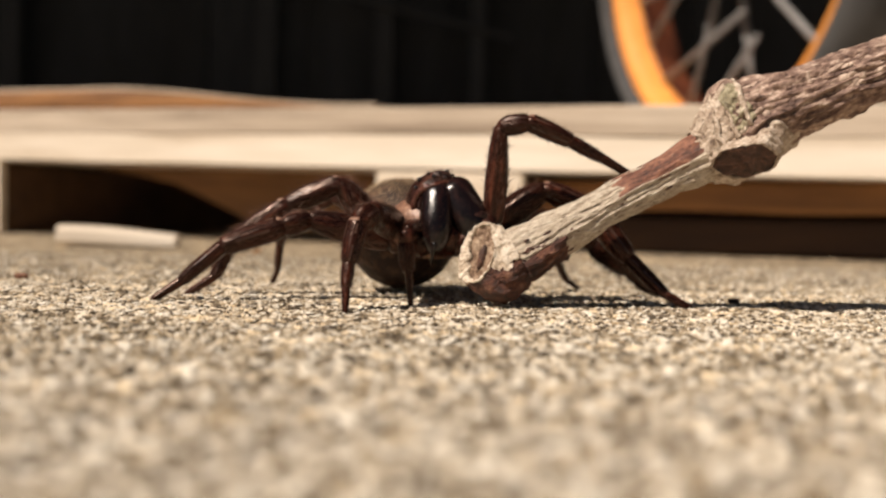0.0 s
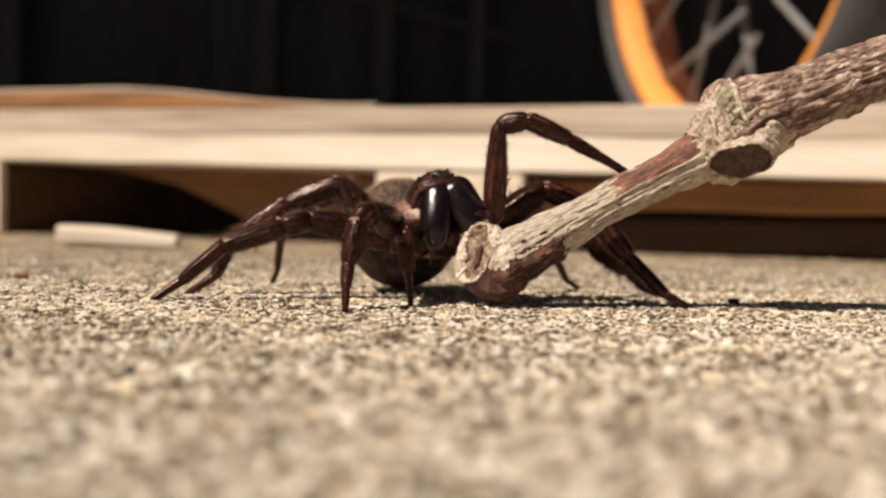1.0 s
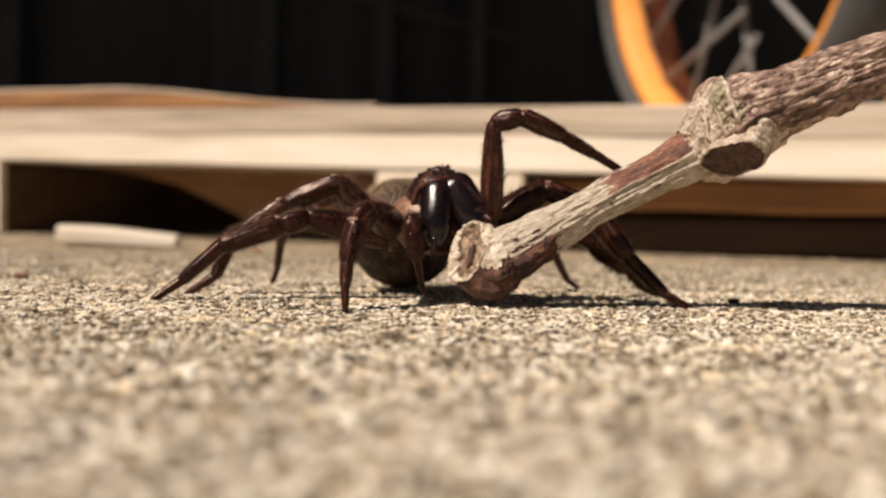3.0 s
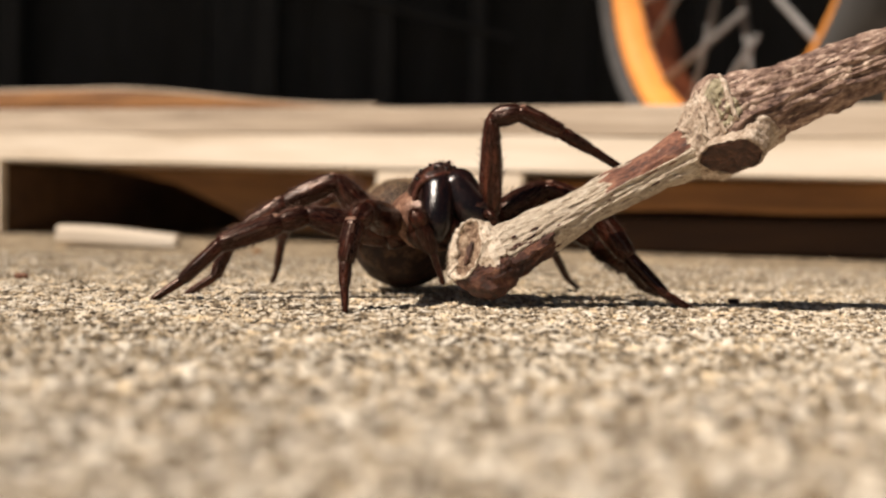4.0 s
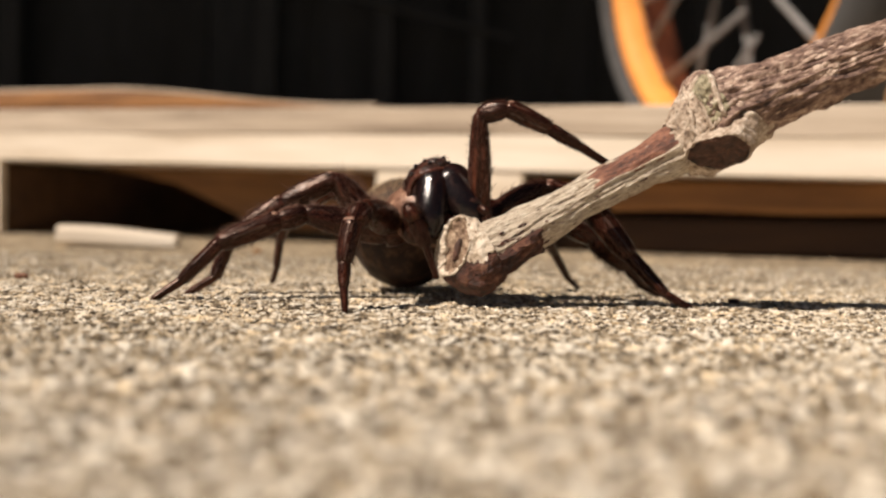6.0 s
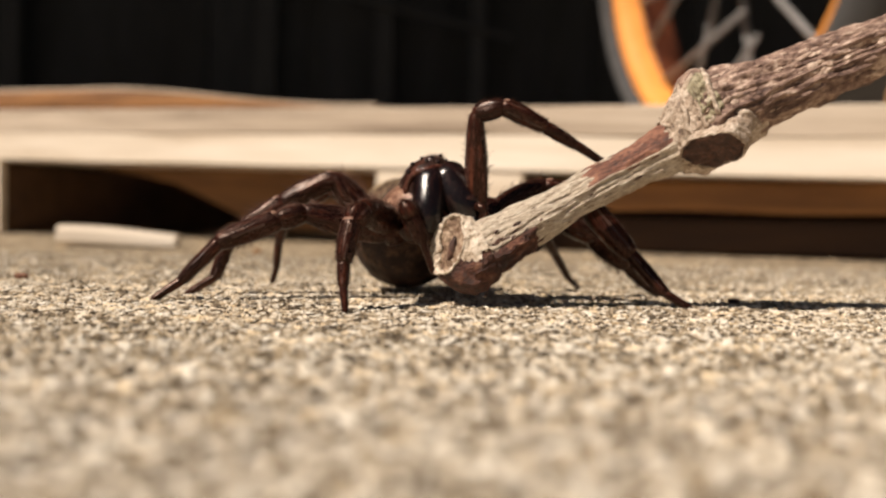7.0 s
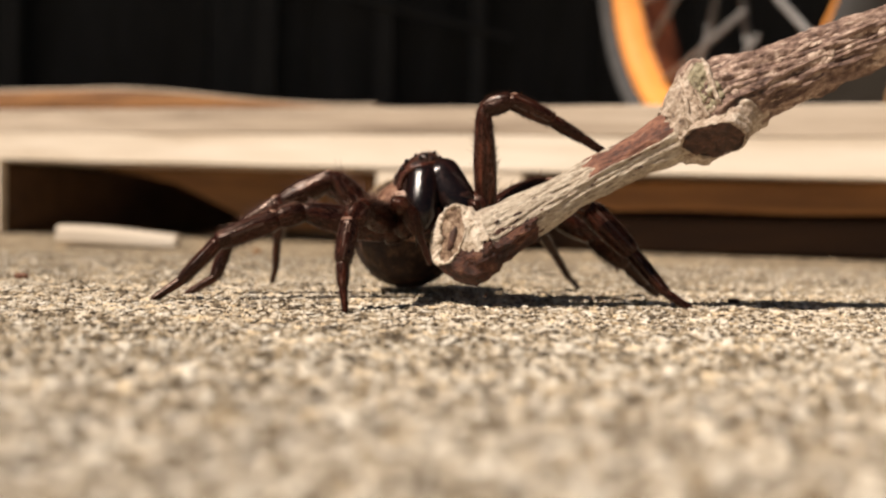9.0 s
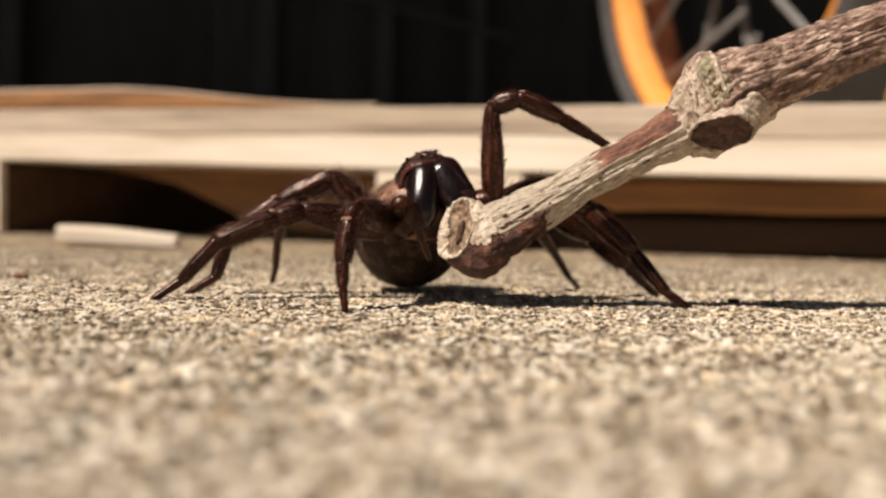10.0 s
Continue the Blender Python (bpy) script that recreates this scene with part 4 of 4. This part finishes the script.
def reach(joints, base, tip, rounds=40, guess=None):
    """Joints carried to a new base and tip, near a guess where there is one, with their lengths kept."""
    n = len(joints) - 1
    size = [(joints[i + 1] - joints[i]).length for i in range(n)]
    db, dt = base - joints[0], tip - joints[-1]
    p = [j + db * (1 - i / n) + dt * (i / n) for i, j in enumerate(joints)]
    if guess:
        p = [q.copy() for q in guess]
    for _ in range(rounds):
        p[-1] = tip.copy()
        for i in range(n - 1, -1, -1):
            p[i] = p[i + 1] + (p[i] - p[i + 1]).normalized() * size[i]
        p[0] = base.copy()
        for i in range(n):
            p[i + 1] = p[i] + (p[i + 1] - p[i]).normalized() * size[i]
    return p


limbs = {}


def make_limb(key, pts, girth, rng):
    joints = [Vector(p) for p in pts]
    palp = key.startswith("palp")
    names = NAMES if not palp else ("femur", "patella", "tibia", "tarsus")
    chain = []
    for i, kind in enumerate(names):
        d = joints[i + 1] - joints[i]
        rest_q = d.to_track_quat("Z", "Y")
        r = girth * {"femur": 1.25, "patella": 1.02, "tibia": 1.0, "metatarsus": 0.74, "tarsus": 0.55}[kind]
        if key in ("left_first", "left_second", "left_third", "right_second", "right_third"):
            r *= {"femur": 1.32, "patella": 1.24, "tibia": 1.30, "metatarsus": 1.16, "tarsus": 1.05}[kind]
        if key in ("right_second", "right_third"):
            r *= {"tibia": 1.12, "metatarsus": 0.96}.get(kind, 1.0)
        if key == "left_first" and kind in ("tibia", "metatarsus", "tarsus"):
            r *= 0.82
        bm = segment(kind, d.length, r, rng, {"femur": 420, "patella": 280, "tibia": 560, "metatarsus": 420, "tarsus": 220}[kind], kind == "tarsus", palp, 1.5 if key in ("left_third", "right_third") else 0.9)
        if i == 0:
            ob = part("pedipalp" if palp else "leg", bm, CHITIN, spider, "hairy reddish brown jointed " + ("feeler" if palp else "leg"))
            # hip joint towards the body's middle, in the segment's own space
            inward = rest_q.inverted() @ (Vector((-0.0005, joints[0].y + (0.0 if palp else 0.001), 0.0095)) - joints[0]).normalized()
            hip = bmesh.new()
            hip.from_mesh(ob.data)
            n0 = inward.to_track_quat("Z", "Y").to_matrix()
            loops = []
            for s in range(11):
                k = s / 10
                g = r * 1.15 * (0.55 + 0.5 * math.sin(math.pi * (0.25 + 0.6 * k)))
                loops.append([n0 @ Vector((g * math.cos(2 * math.pi * j / 16), g * math.sin(2 * math.pi * j / 16), k * 0.0035 - 0.0004)) for j in range(16)])
            rings(hip, loops)
            hip.to_mesh(ob.data)
            hip.free()
            ob.data.polygons.foreach_set("use_smooth", [True] * len(ob.data.polygons))
            limb = ob
        else:
            ob = part(kind, bm, CHITIN, limb)
        chain.append((ob, d.normalized(), rest_q))
    limbs[key] = (joints, chain)


def make_spider():
    rng = random.Random(12)
    for key, pts in LEGS.items():
        girth = {"palp_left": 0.00092, "palp_right": 0.00052}[key] if key.startswith("palp") else {"first": 0.00110, "second": 0.00108, "third": 0.00105, "fourth": 0.00085}[key.split("_")[1]]
        make_limb(key, pts, girth, rng)
    # fore body: domed shell, tilted up, with its chest plate below
    def dome(u):
        k = 1 + 0.02 * noise.noise(u * 5)
        if u.z > 0:
            k *= 1 + 0.10 * max(0, -u.y) * u.z - 0.05 * abs(u.x)
        return k
    bm = blob(bmesh.new(), (-0.0014, 0.0012, 0.0090), (0.0061, 0.0062, 0.0041), 56, 36, dome)
    fore = part("cephalothorax", bm, SHELL, spider, "glossy red brown domed fore body")
    head = blob(bmesh.new(), (-0.0009, -0.0006, 0.0117), (0.0039, 0.0043, 0.0040), 60, 40, lambda u: 1 + 0.03 * noise.noise(u * 4) + 0.02 * noise.noise(u * 12) - 0.06 * max(0, u.z) * abs(u.x))
    part("head", head, HEADSHELL, fore, "dark domed head")
    plate = blob(bmesh.new(), (0.0003, -0.0005, 0.0078), (0.0042, 0.0050, 0.0026), 36, 20, lambda u: 1 + 0.05 * noise.noise(u * 3))
    part("sternum", plate, CHITIN, fore, "dark chest plate")
    # reddish ridge that runs over the jaws, along the front of the head
    arc = [Vector(q) for q in ((-0.0031, -0.0036, 0.0082), (-0.0034, -0.0036, 0.0095), (-0.0036, -0.0036, 0.0108), (-0.0035, -0.0039, 0.0119), (-0.0031, -0.0042, 0.0129), (-0.0024, -0.0045, 0.0135), (-0.0014, -0.0047, 0.0138), (-0.0003, -0.0044, 0.0141), (0.0009, -0.0034, 0.0144), (0.0018, -0.0020, 0.0144))]
    loops = []
    for i in range(55):
        k = i / 54 * (len(arc) - 1)
        n0 = min(int(k), len(arc) - 2)
        p = arc[n0].lerp(arc[n0 + 1], k - n0)
        g = 0.00034 * math.sin(math.pi * (0.04 + 0.92 * i / 54)) ** 0.5 * (1 + 0.35 * noise.noise(Vector((i * 0.3, 2, 5))))
        way = (arc[n0 + 1] - arc[n0]).normalized()
        side = way.cross(Vector((0, -1, 0.3))).normalized()
        up = way.cross(side)
        loops.append([p + (side * math.cos(b) * 1.2 + up * math.sin(b)) * g for b in (2 * math.pi * j / 14 for j in range(14))])
    part("brow", rings(bmesh.new(), loops), REDSHELL, fore, "glossy reddish ridge over the jaws")
    mound = blob(bmesh.new(), (-0.0006, -0.0018, 0.0150), (0.0015, 0.0013, 0.0008), 32, 18, lambda u: 1 + 0.10 * noise.noise(u * 4))
    part("eye_mound", mound, HEADSHELL, fore, "small raised dark eye mound")
    knuckle = blob(bmesh.new(), (0.0035, -0.0050, 0.0103), (0.0017, 0.0009, 0.0010), 28, 18, lambda u: 1 + 0.15 * noise.noise(u * 3))
    part("fang_base", knuckle, HEADSHELL, fore, "red brown base of the fang")
    for x, z in ((-0.0029, 0.0072), (0.0026, 0.0072)):
        lobe = blob(bmesh.new(), (x, -0.0034, z), (0.0017, 0.0020, 0.0020), 28, 18, lambda u: 1 + 0.08 * noise.noise(u * 3))
        for _ in range(160):
            u = Vector((rng.gauss(0, 1), -abs(rng.gauss(0, 1)), rng.gauss(0, 1))).normalized()
            bristle(lobe, Vector((x + u.x * 0.0017, -0.0034 + u.y * 0.0020, z + u.z * 0.0020)), u + Vector((0, -0.2, -0.6)), rng.uniform(0.0003, 0.0008), 0.00003)
        part("mouth_lobe", lobe, CHITIN, fore, "dark bristly mouth lobe")
    for sx, x, y, z, ry in ((-1, -0.0008, -0.0044, 0.0108, 2), (1, 0.0021, -0.0036, 0.0114, -36)):
        jaw = bmesh.new()

        def spine(k):
            # full at the root, slightly bowed, narrowing to the fang
            g = math.sqrt(max(0.02, 1 - (1 - min(1.0, k / 0.26)) ** 2)) * math.sqrt(max(0.02, 1 - max(0.0, (k - 0.62) / 0.40) ** 2))
            return 0.0004 - 0.0003 * math.sin(math.pi * k), 0.0040 - 0.0090 * k, g * (1.10 - 0.22 * k)
        loops = []
        for i in range(33):
            y0, z0, g = spine(i / 32)
            loops.append([((0.0021 if sx < 0 else 0.0025) * g * math.cos(a), y0 + 0.0021 * g * math.sin(a), z0) for a in (2 * math.pi * j / 32 for j in range(32))])
        rings(jaw, loops)
        for _ in range(150):
            a, k = rng.uniform(0, 6.28), rng.uniform(0.5, 0.98)
            y0, z0, g = spine(k)
            d = Vector((math.cos(a), math.sin(a), -0.9))
            bristle(jaw, Vector((0.0019 * g * d.x, y0 + 0.0020 * g * d.y, z0)), d, rng.uniform(0.0003, 0.0007), 0.000025)
        ob = part("chelicera", jaw, JAW, fore, "swollen glossy black jaw")
        ob.matrix_basis = pose(x, y, z, -26 if sx < 0 else -18, ry, 0)
        fang = bmesh.new()
        rings(fang, [[(0.00045 * (1 - k) ** 0.8 * math.cos(a) + 0.0004 * sx * k, -0.0004 - 0.0004 * math.sin(3 * k) + 0.0028 * k * k + 0.00045 * (1 - k) ** 0.8 * math.sin(a), -0.0042 - 0.0022 * k) for a in (2 * math.pi * j / 10 for j in range(10))] for k in (0, 0.2, 0.4, 0.6, 0.8, 0.98)])
        f = part("fang", fang, JAW, fore, "curved black fang")
        f.matrix_basis = pose(x, y, z, -26 if sx < 0 else -18, ry, 0)
    # eye mound with eight eyes
    for x, y, z, r in ((-0.0030, -0.0027, 0.0146, 0.00028), (-0.0034, -0.0034, 0.0136, 0.00030), (-0.0019, -0.0023, 0.0153, 0.00024), (-0.0013, -0.0032, 0.0150, 0.00030),
                       (-0.0006, -0.0029, 0.0154, 0.00024), (0.0003, -0.0022, 0.0157, 0.00026), (0.0000, -0.0032, 0.0149, 0.00030), (0.0010, -0.0018, 0.0152, 0.00024)):
        e = bmesh.new()
        bmesh.ops.create_uvsphere(e, u_segments=14, v_segments=8, radius=r)
        ob = part("eye", e, EYE_GLOSS, fore, "tiny glossy black eye")
        ob.matrix_basis = pose(x, y, z)
    crest = bmesh.new()
    for _ in range(150):
        a, b = rng.uniform(-0.0016, 0.0014), rng.uniform(-0.0045, -0.001)
        bristle(crest, Vector((a - 0.0005, b, 0.0115 + 0.0043 * math.sqrt(max(0.05, 1 - ((a - 0.0002) / 0.0043) ** 2 - ((b + 0.0006) / 0.0043) ** 2)))), Vector((a * 300, -0.5 + rng.uniform(-0.4, 0.4), 1)), rng.uniform(0.0003, 0.0009), 0.000025)
    part("bristles", crest, CHITIN, fore)
    # abdomen with a coat of short hair
    ab = blob(bmesh.new(), (-0.0057, 0.0135, 0.0078), (0.0075, 0.0088, 0.0075), 64, 44, lambda u: 1 + 0.03 * noise.noise(u * 2.5) + 0.015 * noise.noise(u * 9))
    for _ in range(6800):
        u = Vector((rng.gauss(0, 1), rng.gauss(0, 1), rng.gauss(0.5, 1))).normalized()
        p = Vector((-0.0057 + u.x * 0.0075, 0.0135 + u.y * 0.0088, 0.0078 + u.z * 0.0075))
        if u.z < -0.1:
            continue
        bristle(ab, p, u + Vector((0, 0.9, 0.2)), rng.uniform(0.0003, 0.0009), 0.000022)
    hind = part("abdomen", ab, VELVET, spider, "plump mottled brown hairy abdomen")
    return fore, hind


forebody, abdomen = make_spider()


# ---- everything that moves ----
def glide(table, t):
    for a, b in zip(table, table[1:]):
        if t <= b[0]:
            k = (t - a[0]) / (b[0] - a[0])
            return [p + (q - p) * k for p, q in zip(a[1:], b[1:])]
    return list(table[-1][1:])


def twig_pose(t):
    dx, dz, turn = glide(TWIG, t)
    return Matrix.Translation((dx * 0.00104, 0, dz * 0.00104)) @ TWIG_AT @ pose(0, 0, 0, 0, -turn, 0)


def body_pose(t):
    """Fore body in world space: it lifts and turns a little about its hind end."""
    dx, dz = glide(HEAD, t)
    k = dz / 2.3
    return Matrix.Translation((dx / 1000, 0, dz / 1000)) @ ROOT @ pose(0, 0, 0.0095) @ pose(0, 0, 0, -2.0 * k, 0, -3.0 * k) @ pose(0, 0, -0.0095)


PALP_TIP = [(0, -3.55, 103.7, 0.0), (2.5, -3.55, 103.7, 0.0), (3.2, -1.6, 104.0, 1.8), (4.0, 0.1, 104.5, 2.5), (5.5, -0.5, 104.6, 2.9), (7.5, -1.2, 105.0, 3.8), (10, -1.5, 105.0, 5.2)]
# sideways and upward shift of the raised knee, millimetres
KNEE = [(0, 0.00, 0.00), (0.5, -0.13, 0.07), (1, -0.20, 0.20), (1.5, -0.40, 0.20), (2, -0.59, 0.20), (2.5, -0.73, 0.26), (4, -1.12, 0.99), (4.5, -1.45, 1.06), (5, -1.71, 1.19), (5.5, -2.37, 1.32), (7, -3.03, 1.52), (7.5, -2.84, 1.71), (8, -2.57, 1.91), (8.5, -2.31, 2.11), (9, -1.91, 2.11), (9.5, -1.45, 2.18), (10, -0.86, 2.37)]
TIMES = [0, 0.5, 1, 1.5, 2, 2.5, 3, 3.5, 4, 4.5, 5, 5.5, 6, 6.5, 7, 7.5, 8, 8.5, 9, 9.5, 10]


def risen(key, joints, k):
    """Joints of a leg with the body risen by k of its way up."""
    low, high = joints, [Vector(p) for p in RISEN[key]]
    if key in HALF_RISEN:
        half = [Vector(p) for p in HALF_RISEN[key]]
        low, high, k = (joints, half, k / 0.58) if k < 0.58 else (half, high, (k - 0.58) / 0.42)
    return [a.lerp(b, k) for a, b in zip(low, high)]


def motions():
    walk(twig, [(t, twig_pose(t)) for t in TIMES])
    back = ROOT.inverted()
    walk(forebody, [(t, back @ body_pose(t)) for t in TIMES])
    walk(abdomen, [(t, pose(0.0008 * k, 0, 0.0004 * k, -1.5 * k, 0, 0)) for t, k in ((t, glide(HEAD, t)[1] / 2.3) for t in TIMES)])
    twig0, body0 = twig_pose(0).inverted(), body_pose(0).inverted()
    for key, (joints, chain) in limbs.items():
        rows = [[] for _ in chain]
        for t in TIMES:
            base = body_pose(t) @ body0 @ joints[0]
            tip = joints[-1]
            guess = None
            if key in RISEN:
                guess = risen(key, joints, glide(HEAD, t)[1] / 2.29)
                base, tip = guess[0], guess[-1]
            if key == "right_first":
                dx, dz = glide(KNEE, t)
                tip = (twig_pose(t) @ twig0 @ tip) * 0.3 + (tip + Vector((dx, 0, dz)) / 1000) * 0.7
            elif key == "palp_left":
                tip = Vector(glide(PALP_TIP, t)) / 1000
            elif key == "palp_right":
                tip = body_pose(t) @ body0 @ tip
            pts = reach(joints, base, tip, guess=guess)
            if key == "right_first":
                dx, dz = glide(KNEE, t)
                knee = joints[1] + Vector((dx, 0, dz)) / 1000
                for _ in range(6):
                    base = base + (knee - pts[1]) * 0.6
                    pts = reach(joints, base, tip)
            hip = None
            for i, (ob, d, q) in enumerate(chain):
                m = back @ aim(pts[i], pts[i + 1], d, q)
                if i == 0:
                    hip = m
                    rows[i].append((t, m))
                else:
                    rows[i].append((t, hip.inverted() @ m))
        for (ob, d, q), r in zip(chain, rows):
            walk(ob, r)


motions()
